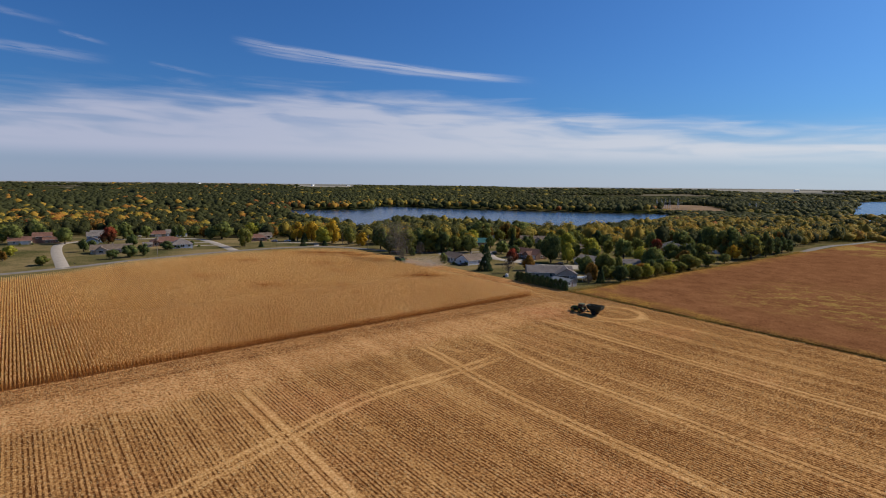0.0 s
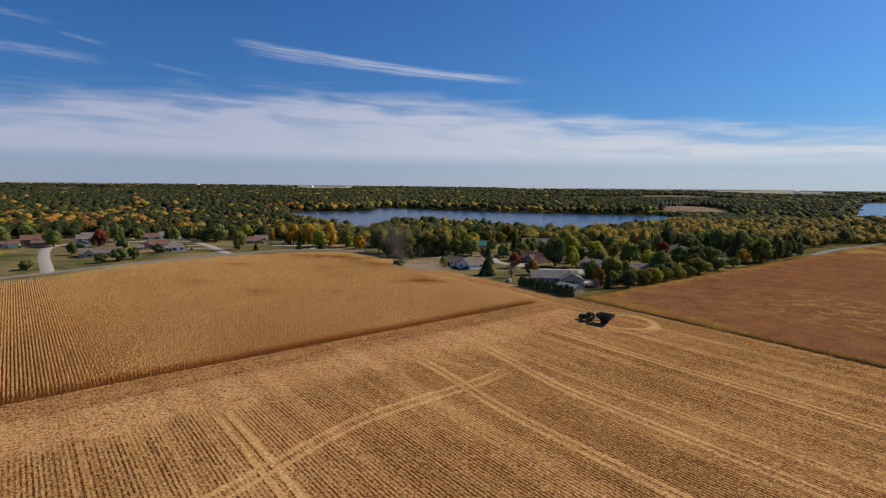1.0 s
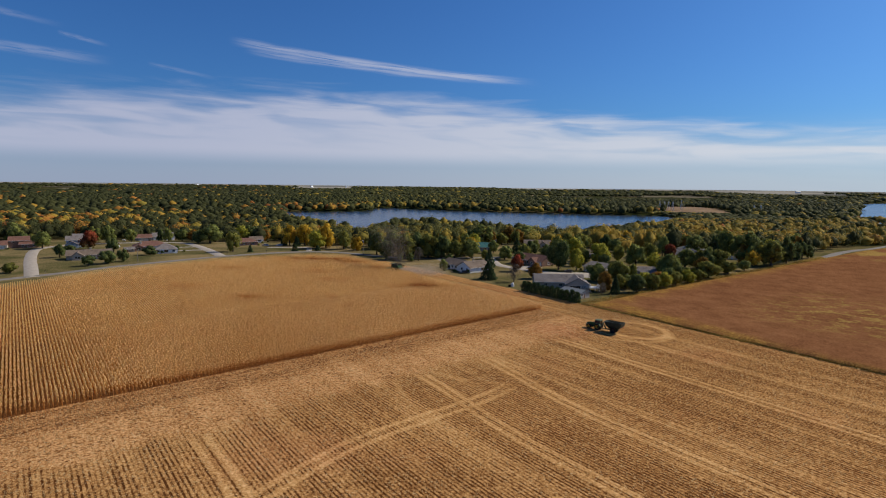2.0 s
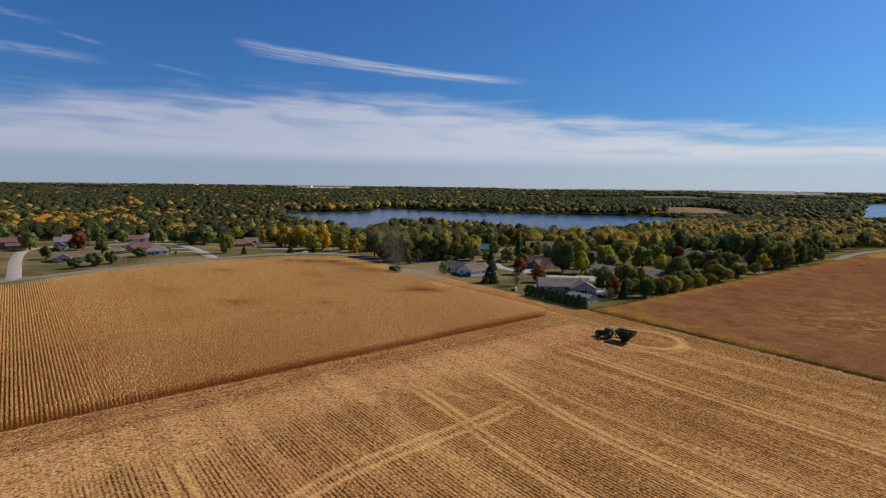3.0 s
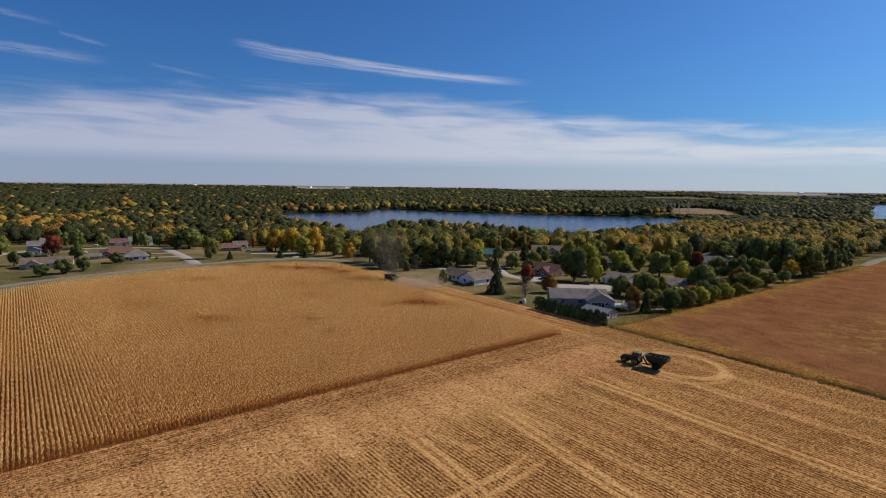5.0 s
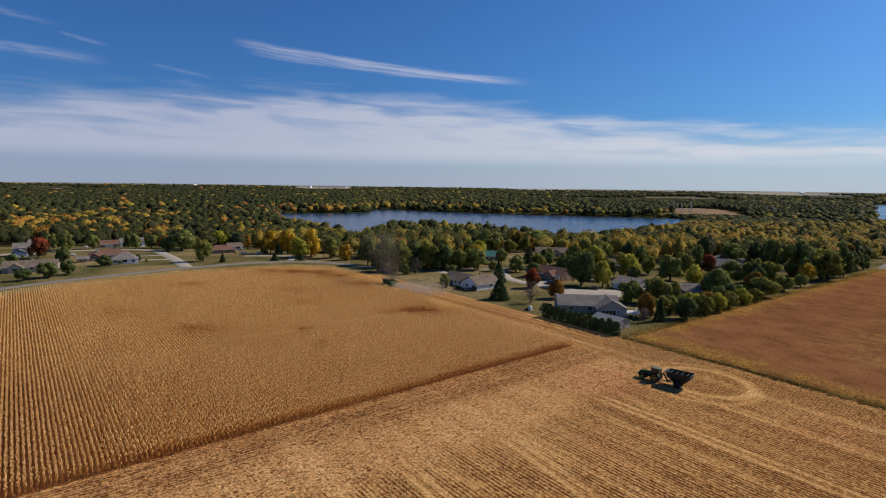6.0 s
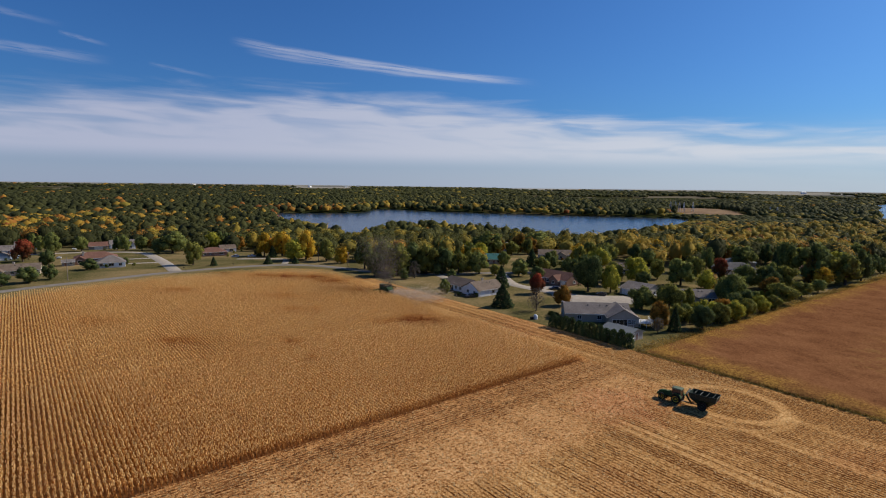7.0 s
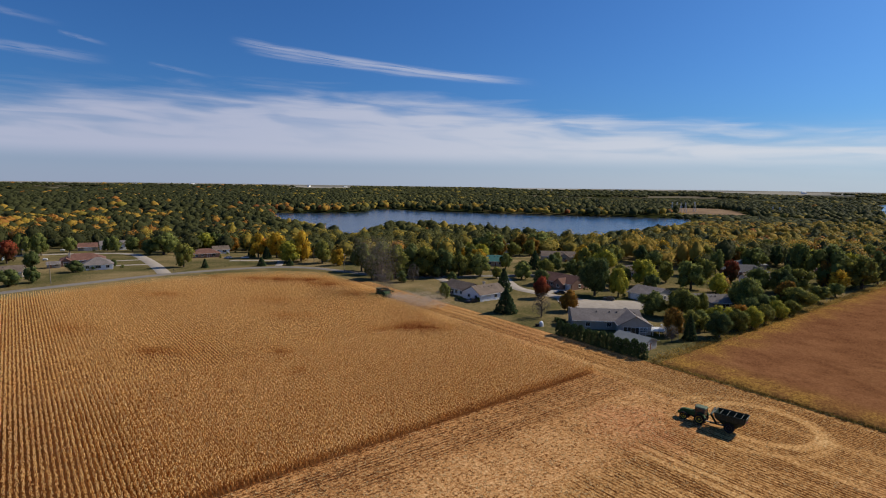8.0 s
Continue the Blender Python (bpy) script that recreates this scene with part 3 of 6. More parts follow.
def scatter(name, templates, spots, scales, turns, tones, jitter, mat, pick):
    """One mesh of many small plants: each spot takes one of the templates (quads, leaf tones, and outward directions where rounded)."""
    vs, ts, ns = [], [], []
    for t, (quads, leaf, *soft) in enumerate(templates):
        sel = np.nonzero(pick == t)[0]
        if not len(sel):
            continue
        c, s = np.cos(turns[sel]), np.sin(turns[sel])
        q = quads.reshape(-1, 3)[None]
        x = (q[..., 0] * c[:, None] - q[..., 1] * s[:, None]) * scales[sel, 0:1] + spots[sel, 0:1]
        y = (q[..., 0] * s[:, None] + q[..., 1] * c[:, None]) * scales[sel, 0:1] + spots[sel, 1:2]
        z = q[..., 2] * scales[sel, 1:2] + spots[sel, 2:3]
        vs.append(np.stack([x, y, z], -1).reshape(-1, 3))
        if soft:
            o = soft[0].reshape(-1, 3)[None]
            ns.append(np.stack([o[..., 0] * c[:, None] - o[..., 1] * s[:, None], o[..., 0] * s[:, None] + o[..., 1] * c[:, None], np.broadcast_to(o[..., 2], x.shape)], -1).reshape(-1, 3))
        ts.append((tones[sel][:, None] + jitter * (leaf[None] - 0.5)).ravel())
    v, t = np.concatenate(vs), np.concatenate(ts)
    k = templates[0][0].shape[1]
    return new(name, mesh_of(name, v, [np.arange(len(v)).reshape(-1, k)], mat, np.clip(t, 0, 1), bool(ns), np.concatenate(ns) if ns else None))


def lumps(x, y, scale, seed):
    """Smooth random values about 0..1, in numpy."""
    r = np.random.default_rng(seed)
    out = np.zeros(np.shape(x))
    for o in range(5):
        for _ in range(3):
            a, p = r.random() * 6.28, r.random() * 6.28
            out += np.sin((x * np.cos(a) + y * np.sin(a)) / scale * (1.9 ** o) + p) / (1.5 ** o)
    return 0.5 + out / 9.0


# standing corn, in rows along y
def corn_template(rng, leaves=6):
    quads = []
    for i in range(leaves):
        a = np.pi * 0.5 + i * np.pi + rng.normal(0, 0.45)
        d, e = np.array([np.cos(a) * 0.7, np.sin(a), 0]), np.array([-np.sin(a), np.cos(a), 0])
        h = 0.5 + (1.75 / (leaves - 1)) * i + rng.normal(0, 0.08)
        r, w = 0.17 + 0.11 * rng.random(), 0.075
        p0, p1 = np.array([0, 0, h]), d * r + np.array([0, 0, h + 0.22 - 0.12 * rng.random()])
        p2 = d * (r + 0.15) + np.array([0, 0, h - 0.05 - 0.3 * rng.random()])
        quads += [[p0 - e * w * 0.6, p0 + e * w * 0.6, p1 + e * w, p1 - e * w], [p1 - e * w, p1 + e * w, p2 + e * 0.02, p2 - e * 0.02]]
    e = np.array([0.03, 0.01, 0])
    quads.append([-e, e, e * 0.7 + np.array([0, 0, 2.45]), -e * 0.7 + np.array([0, 0, 2.45])])
    q = np.array(quads)
    # lower leaves and stalk dark: browner growth, plus the rows' inner shade painted in
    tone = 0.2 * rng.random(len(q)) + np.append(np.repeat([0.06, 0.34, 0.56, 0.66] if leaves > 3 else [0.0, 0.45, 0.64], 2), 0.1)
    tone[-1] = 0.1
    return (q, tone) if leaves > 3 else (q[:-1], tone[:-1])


def build_corn():
    rng = np.random.default_rng(11)
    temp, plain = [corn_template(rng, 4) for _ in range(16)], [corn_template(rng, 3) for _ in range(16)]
    px, py = [], []
    for i in range(-34, 226):
        x = i * 0.762
        far = float(corn_end(x))
        for a, b, s in ((EDGE_Y, 205.0, 0.32), (205.0, far, 0.6)):
            if x < -12:
                s *= 3.0
            ys = np.arange(a, b, s)
            ys = ys + rng.uniform(-0.2, 0.2, len(ys)) * s
            px.append(np.full(len(ys), x) + rng.normal(0, 0.045, len(ys)))
            py.append(ys)
    x, y = np.concatenate(px), np.concatenate(py)
    ok = (x < corn_right(y) - 0.3) & (rng.random(len(x)) > 0.03)
    x, y = x[ok], y[ok]
    n = len(x)
    big, mid = lumps(x, y, 38.0, 3), lumps(x, y, 9.0, 4)
    tone = 0.64 + 0.1 * (big - 0.5) + 0.08 * (mid - 0.5) + rng.normal(0, 0.032, n)
    # stunted, reddish patches, drawn out from north-west to south-east
    for cx, cy, long, wide, deep in ((146.5, 204.5, 9.0, 3.4, 1.1), (151.0, 208.0, 5.0, 2.4, 0.6), (83.6, 221.8, 4.6, 3.0, 0.55), (78.5, 226.5, 3.6, 2.2, 0.35), (106.6, 205.5, 2.6, 2.2, 0.6), (104.0, 190.0, 1.8, 1.6, 0.45), (140.5, 313.5, 11, 3.4, 0.75),
                                     (153.0, 300.0, 12, 4.4, 0.7), (158.0, 284.0, 7, 4.0, 0.6), (118, 336, 12, 3.0, 0.5), (155, 262, 8, 4, 0.3), (130, 262, 9, 3.4, 0.28), (97, 300, 9, 4, 0.3), (124, 240, 7, 3, 0.26), (66, 262, 8, 4, 0.26)):
        u, v = 0.8 * (x - cx) - 0.6 * (y - cy), 0.6 * (x - cx) + 0.8 * (y - cy)
        tone -= deep * np.exp(-((u / long) ** 2 + (v / wide) ** 2)) * (0.45 + 0.9 * (lumps(x, y, 2.2, 61) > 0.5))
    low = 1 - 0.12 * (tone < 0.35)
    tall = (1.0 + rng.normal(0, 0.032, n) + 0.06 * (lumps(x, y, 14.0, 9) - 0.5)) * low
    spots, sizes = np.stack([x, y, height(x, y)], 1), np.stack([1 + rng.normal(0, 0.1, n), tall], 1)
    turns, pick = rng.normal(0, 0.25, n) + np.pi * rng.integers(0, 2, n), rng.integers(0, 16, n)
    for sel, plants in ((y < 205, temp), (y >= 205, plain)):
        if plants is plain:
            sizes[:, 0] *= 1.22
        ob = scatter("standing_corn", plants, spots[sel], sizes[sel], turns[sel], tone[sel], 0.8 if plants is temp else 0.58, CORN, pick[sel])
        tagged(ob, "dry golden corn standing in straight rows", "crop", kind="stuff")


build_corn()


def build_stubs():
    rng = np.random.default_rng(12)
    temp = []
    for _ in range(8):
        q = []
        for j in range(3):
            a, o = rng.random() * 3.1, rng.normal(0, 0.1, 2)
            e = np.array([np.cos(a), np.sin(a), 0]) * 0.05
            p = np.array([o[0] * 0.5, o[1], 0])
            t = p + np.array([*rng.normal(0, 0.08, 2), 0.07 + 0.09 * rng.random()])
            q.append([p - e, p + e, t + e, t - e])
        temp.append((np.array(q), rng.random(3)))
    # field rows along y, the strip beside the yards, and headland rows along x
    X, Y = np.meshgrid(np.arange(-8, 236) * 0.762, np.arange(18, 121, 0.5))
    x, y = X.ravel(), Y.ravel()
    see = (x < 179.5) & (y > 92 - x * 0.95) & (rng.random(len(x)) < 0.22)
    x, y = x[see], y[see]
    for x0 in (37.2, 87.2, 141.0, 106.4):
        ok = np.abs(x - x0) > 1.5
        x, y = x[ok], y[ok]
    X, Y = np.meshgrid(np.arange(216, 236) * 0.762, np.arange(121, 296, 0.8))
    X2, Y2 = np.meshgrid(np.arange(-8, 163, 0.55), 151.0 - 0.762 * np.arange(18))
    keep = rng.random(X2.size) < np.clip((Y2.ravel() - 134) / 14, 0, 0.85)
    x, y = np.concatenate([x, X.ravel(), X2.ravel()[keep]]), np.concatenate([y, Y.ravel(), Y2.ravel()[keep]])
    n = len(x)
    x = x + rng.normal(0, 0.05, n)
    y = y + rng.uniform(-0.2, 0.2, n) * (y < 121) + rng.normal(0, 0.05, n)
    ob = scatter("corn_stubs", temp, np.stack([x, y, height(x, y) + 0.03], 1), np.stack([np.ones(n), 0.8 + 0.5 * rng.random(n)], 1), rng.random(n) * 6.28,
                 0.72 + 0.25 * (lumps(x, y, 20.0, 7) - 0.5) + rng.normal(0, 0.1, n), 0.4, STRAW, rng.integers(0, 8, n))
    tagged(ob, "short cut corn stalks in rows", "stubble", kind="stuff")
    # loose straw and husks lying over the whole field
    temp = []
    for _ in range(8):
        a, b = rng.random() * 6.28, rng.random() * 6.28
        u, v = np.array([np.cos(a), np.sin(a), rng.normal(0, 0.2)]) * (0.08 + 0.1 * rng.random()), np.array([-np.sin(a), np.cos(a), rng.normal(0, 0.25)]) * (0.025 + 0.03 * rng.random())
        c = np.array([0, 0, 0.035])
        temp.append((np.array([[c - u - v, c + u - v, c + u + v, c - u + v]]), np.array([rng.random()])))
    n = 120000
    x, y = rng.uniform(-8, 180, n), rng.uniform(18, 152, n)
    dense = 0.35 + 0.65 * np.clip((y - 112) / 12, 0, 1) * np.clip((146 - y) / 8, 0.4, 1)
    ok = (y > 92 - x * 0.95) & (rng.random(n) < dense)
    x, y = x[ok], y[ok]
    n = len(x)
    ob = scatter("straw", temp, np.stack([x, y, height(x, y) + 0.04], 1), np.stack([0.8 + 0.7 * rng.random(n), np.ones(n)], 1), rng.random(n) * 6.28,
                 np.where(rng.random(n) < 0.8, 0.85, 0.35) + rng.normal(0, 0.12, n), 0.2, STRAW, rng.integers(0, 8, n))
    tagged(ob, "loose pale straw and corn husks", "straw", kind="stuff")


build_stubs()

# woods
YARDS = [(-120, 300), (-120, 535), (30, 535), (125, 522), (130, 455), (172, 452), (186, 400), (205, 345), (240, 312), (262, 322), (290, 380), (320, 372), (338, 345), (330, 322), (348, 268), (330, 238), (355, 214), (386, 218), (392, 190), (384, 165), (425, 161), (640, 172), (640, -200), (-120, -200)]


HOUSE_SPOTS = [(372, 208, 13), (302, 369, 14), (325, 347, 10), (54, 526, 12), (347, 199, 14), (107, 508, 12)]


def woods(name, lo, hi, cell, n, label, seed, size, core, lobes):
    rng = np.random.default_rng(seed)
    g = np.arange(-300, hi + cell, cell)
    X, Y = np.meshgrid(g, g)
    x = (X + rng.uniform(-0.6, 0.6, X.shape) * cell).ravel()
    y = (Y + rng.uniform(-0.6, 0.6, Y.shape) * cell).ravel()
    r, az = np.hypot(x, y), np.degrees(np.arctan2(x, y))
    ok = (r >= lo) & (r < hi) & (az > -9 + 6 * (r > 1050)) & (az < 84 - 5 * (r > 1050)) & ~inside(YARDS, x, y)
    x, y, r = x[ok], y[ok], r[ok]
    for poly in (LAKE, FAR_LAKE):
        ok = ~inside(poly, x, y) & (edge_distance(poly, x, y) > 1)
        x, y, r = x[ok], y[ok], r[ok]
    f = 0.6115 * x + 0.7912 * y
    ok = ~inside(FAR_FIELDS[0], x, y) & ~inside(FAR_FIELDS[1], x, y)
    for rx, ry, q in HOUSE_SPOTS:
        ok &= np.hypot(x - rx, y - ry) > q
    ok &= ~((f > 2400) & (lumps(x, y, 420.0, 21) > 0.62 - 0.09 * smooth(2600, 4500, f)))
    x, y, f = x[ok], y[ok], f[ok]
    m = len(x)
    temp = [crown_quads(rng, 1.0, 2.2, 0.2, n, size, "dome", 0.3, core, lobes) for _ in range(14)]
    R = cell * (0.42 + 0.34 * rng.random(m) ** 1.5 + 0.1 * smooth(450, 800, f))
    tall = np.clip(8.5 + 5.0 * lumps(x, y, 60.0, 31) + rng.normal(0, 2.4, m), 6, 18) + 2.0 * (f > 900) + 3.0 * (f > 1100)
    tall = np.where((x > 700) & (x < 1180) & (y > 380) & (y < 680) & (f < 1230), np.minimum(tall, 8.5 + rng.random(m)), tall)
    # mostly green crowns, with turned ones in drifts: orange on the west side, yellow on the east, few beyond the lake
    way = np.degrees(np.arctan2(x, y))
    east, west = smooth(45, 55, way) * (f < 950), smooth(32, 17, way)
    hue = 0.6 * lumps(x, y, 70.0, 33) + 0.4 * lumps(x, y, 17.0, 34) + 0.2 * east - 0.22 * np.exp(-((x - 345) / 115) ** 2 - ((y - 450) / 130) ** 2)
    share = (0.1 + 0.6 * smooth(0.45, 0.66, hue)) * (1 - 0.3 * west) * (1 - 0.8 * smooth(850, 1150, f))
    shore = (edge_distance(LAKE, x, y) < 90) & (f > 1000)
    turned = rng.random(m) < np.where(shore, 0.05 + 0.4 * smooth(0.45, 0.6, lumps(x, y, 60.0, 38)), share)
    gold = 0.48 + 0.1 * east + 0.16 * rng.random(m) ** 1.3 + (0.04 + 0.3 * rng.random(m)) * west + 0.2 * (rng.random(m) < 0.06) + 0.22 * shore * rng.random(m)
    green = 0.06 + 0.26 * np.clip(0.5 * lumps(x, y, 30.0, 36) + 0.5 * rng.random(m), 0, 1) + 0.1 * (rng.random(m) < 0.25)
    tone = np.where(turned, gold, green * (1 - 0.5 * west) * (1 - 0.25 * smooth(900, 1200, f)))
    spots = np.stack([x, y, height(x, y) - 0.6], 1)
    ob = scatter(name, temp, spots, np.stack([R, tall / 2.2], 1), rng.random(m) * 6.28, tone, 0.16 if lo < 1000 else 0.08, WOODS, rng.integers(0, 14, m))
    return tagged(ob, label, "woods", kind="stuff")


woods("woods", 250, 620, 9.8, 150, "mixed autumn woods, dark green with gold and orange", 41, 0.18, (6, 2), 3)
woods("woods", 620, 1050, 10.8, 14, "mixed autumn woods running down to the lake", 42, 0.3, (6, 2), 2)
woods("woods", 1050, 2100, 15.0, 1, "distant autumn woods beyond the lake", 43, 0.4, (6, 2), 0)
woods("woods", 2100, 4300, 30.0, 1, "far dark woods along the horizon", 44, 0.5, (5, 2), 0)


def build_verge():
    """Dry grass along the edges of the bean field."""
    rng = np.random.default_rng(51)
    temp = []
    for _ in range(8):
        q = []
        for j in range(5):
            a, l = rng.random() * 6.28, 0.15 + 0.3 * rng.random()
            e = np.array([-np.sin(a), np.cos(a), 0]) * 0.06
            t = np.array([np.cos(a) * 0.25, np.sin(a) * 0.25, l])
            q.append([-e, e, t + e * 0.4, t - e * 0.4])
        temp.append((np.array(q), rng.random(5)))
    n1, n2 = 2200, 6000
    x = np.concatenate([181.5 + rng.normal(0, 0.5, n1), rng.uniform(181, 425, n2)])
    y = np.concatenate([rng.uniform(-10, 148, n1), np.full(n2, 147.6) + rng.normal(0, 1.5, n2)])
    n = len(x)
    tone = np.clip(0.62 + 0.9 * (lumps(x, y, 7.0, 52) - 0.5) + rng.normal(0, 0.12, n), 0, 1)
    tone[:n1] = np.clip(tone[:n1] - 0.3, 0, 1)
    ob = scatter("verge_grass", temp, np.stack([x, y, height(x, y) + 0.1 + 0.45 * (y < 145) * (x > 183)], 1), np.stack([0.8 + 0.8 * rng.random(n), 0.7 + 0.8 * rng.random(n)], 1), rng.random(n) * 6.28, tone, 0.3, VERGE, rng.integers(0, 8, n))
    tagged(ob, "dry golden and olive grass along the field edge", "grass", kind="stuff")


build_verge()

# ---- parts and simple solids ----


def link(name, me, parent, m=None, label=""):
    ob = new(name, me)
    ob.parent = parent
    if m is not None:
        ob.matrix_local = m
    if label:
        ob["label"] = label
    return ob


def part(name, bm, mat, parent, label="", m=None):
    """One bmesh as one mesh object under its thing."""
    me = bpy.data.meshes.new(name)
    bmesh.ops.recalc_face_normals(bm, faces=bm.faces[:])
    bm.to_mesh(me)
    bm.free()
    me.materials.append(mat)
    return link(name, me, parent, m, label)


def thing(name, x, y, turn=0.0, label="", category="", group="", z=None):
    ob = new(name)
    ob.matrix_world = pose(x, y, ground_z(x, y) if z is None else z, 0, 0, turn)
    return tagged(ob, label, category, group)


def box(bm, x0, x1, y0, y1, z0, z1, bevel=0.0, m=None, taper=(1, 1)):
    """taper: the top's size against the bottom's, along x and y."""
    cx, cy = (x0 + x1) / 2, (y0 + y1) / 2
    v = []
    for z, tx, ty in ((z0, 1, 1), (z1, *taper)):
        for x, y in ((x0, y0), (x1, y0), (x1, y1), (x0, y1)):
            v.append(bm.verts.new((cx + (x - cx) * tx, cy + (y - cy) * ty, z)))
    f = [bm.faces.new([v[i] for i in q]) for q in ((3, 2, 1, 0), (4, 5, 6, 7), (0, 1, 5, 4), (1, 2, 6, 5), (2, 3, 7, 6), (3, 0, 4, 7))]
    made = v
    if bevel:
        edges = {e for q in f for e in q.edges}
        made = bmesh.ops.bevel(bm, geom=list(edges), offset=bevel, segments=1, affect="EDGES")["verts"]
        made = list({w for q in made for w in [q]} | {w for w in v if w.is_valid})
    if m is not None:
        bmesh.ops.transform(bm, matrix=m, verts=[w for w in made if w.is_valid])
    return bm


def solid(bm, outline, a, b, axis="x"):
    """Extrudes an outline (u, z) from a to b along x (u is y) or along y (u is x)."""
    ends = []
    for s in (a, b):
        ends.append([bm.verts.new((s, u, z) if axis == "x" else (u, s, z)) for u, z in outline])
    n = len(outline)
    bm.faces.new(ends[0])
    bm.faces.new(ends[1][::-1])
    for i in range(n):
        j = (i + 1) % n
        bm.faces.new((ends[0][i], ends[1][i], ends[1][j], ends[0][j]))
    return bm


def tube(bm, a, b, r0, r1=None, n=10):
    """A tapered round bar from a to b."""
    a, b = Vector(a), Vector(b)
    q = (b - a).to_track_quat("Z", "Y").to_matrix()
    r1 = r0 if r1 is None else r1
    rings = [[bm.verts.new(p + q @ Vector((r * math.cos(6.2832 * i / n), r * math.sin(6.2832 * i / n), 0))) for i in range(n)] for p, r in ((a, r0), (b, r1))]
    bm.faces.new(rings[0][::-1])
    bm.faces.new(rings[1])
    for i in range(n):
        bm.faces.new((rings[0][i], rings[0][(i + 1) % n], rings[1][(i + 1) % n], rings[1][i]))
    return bm


def lathe(bm, profile, n=20, axis="z", at=(0, 0, 0)):
    """Spins (radius, height) about z, or about x for wheels."""
    rings = []
    for r, h in profile:
        ring = []
        for i in range(n):
            c, s = r * math.cos(6.2832 * i / n), r * math.sin(6.2832 * i / n)
            ring.append(bm.verts.new(Vector((c, s, h) if axis == "z" else (h, c, s)) + Vector(at)))
        rings.append(ring)
    for p, q in zip(rings[:-1], rings[1:]):
        for i in range(n):
            bm.faces.new((p[i], p[(i + 1) % n], q[(i + 1) % n], q[i]))
    bm.faces.new(rings[0][::-1])
    bm.faces.new(rings[-1])
    return bm


# ---- trees ----
KINDS = {
    "spruce": (DARK, "cone", "dark green spruce on the lawn"), "red": (RED, "round", "maple tree in full red autumn colour"),
    "bare": (GREY, "round", "small grey tree, almost bare of leaves"), "rust": (RUST, "round", "tree turning rust and orange"),
    "green": (GREEN, "round", "broad green shade tree"), "lime": (LIME, "round", "tree turning yellow green"),
    "dark": (SHADE, "round", "dense dark green tree"), "olive": (OLIVE, "round", "leafy olive green tree"), "column": (DARK, "column", "clipped dark arborvitae in a hedge"), "gold": (GOLD, "round", "tree in golden autumn colour"),
}


def leaf_mesh(name, quads, tone, soft, mat):
    return mesh_of(name, quads.reshape(-1, 3), [np.arange(len(quads) * 4).reshape(-1, 4)], mat, np.clip(tone, 0, 1), True, soft.reshape(-1, 3))


def trunk_mesh(rng, reach):
    """A tapered trunk with limbs, for a tree of unit height and radius."""
    bm = bmesh.new()
    tube(bm, (0, 0, -0.03), (0.01, 0, 0.3), 0.085, 0.055, 8)
    tube(bm, (0.01, 0, 0.3), (-0.02, 0.02, reach), 0.055, 0.015, 7)
    for i in range(6):
        a, h = i * 2.4 + rng.random(), 0.26 + 0.08 * i
        tube(bm, (0, 0, h), (0.55 * math.cos(a), 0.55 * math.sin(a), h + 0.16), 0.03, 0.008, 5)
    me = bpy.data.meshes.new("trunk")
    bm.to_mesh(me)
    bm.free()
    me.materials.append(BARK)
    return me


TREE_MESHES = {}


def tree_meshes(kind, light=False, far=False):
    """Crown and trunk meshes of a kind, three of each; light: fewer leaves, for shrubs."""
    key = kind + (" shrub" if light else " far" if far else "")
    if key not in TREE_MESHES:
        mat, shape, _ = KINDS[kind]
        rng = np.random.default_rng(sum(map(ord, kind)))
        made = []
        for _ in range(3):
            if shape != "round":
                quads, tone, soft = crown_quads(rng, 1.0, 2.4, 0.06, 700 if far else 1200, 0.26 if far else 0.2, shape, 0.6)
            elif kind == "bare":
                quads, tone, soft = crown_quads(rng, 1.0, 2.2, 0.12, 1700, 0.075, "round", 0.7)
            else:
                n, size, core = (620, 0.17, (6, 3)) if light else (650, 0.17, (6, 3)) if far else (2000, 0.12, (7, 4))
                quads, tone, soft = crown_quads(rng, 1.0, 2.2, 0.0 if light else 0.2, n, size, "round", 0.6, core)
            tone = 0.5 + (tone - 0.5) * 0.75
            quads = quads * np.array([0.92, 0.92, 0.98 / quads[..., 2].max()])
            if kind == "red":
                tone = tone * 0.6 + 0.9 * (quads[:, 0, 2] - 0.42)
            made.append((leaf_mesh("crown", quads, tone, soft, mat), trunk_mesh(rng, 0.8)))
        TREE_MESHES[key] = made
    return TREE_MESHES[key]


COUNT = {}


def tree(kind, x, y, h, r, label="", name="tree", group="trees among the houses"):
    COUNT[kind] = COUNT.get(kind, 0) + 1
    crown, trunk = tree_meshes(kind, name in ("shrub", "bush"), math.hypot(x, y) > 330 or name == "hedge_plant")[COUNT[kind] % 3]
    ob = new(name)
    ob.matrix_world = pose(x, y, ground_z(x, y), 0, 0, (x * 37 + y * 91) % 360) @ Matrix.Diagonal((r, r, h, 1))
    tagged(ob, label or KINDS[kind][2], {"hedge_plant": "hedge plant", "shrub": "shrub", "bush": "bush"}.get(name, "tree"), group)
    link("trunk", trunk, ob)
    link("crown", crown, ob)
    return ob


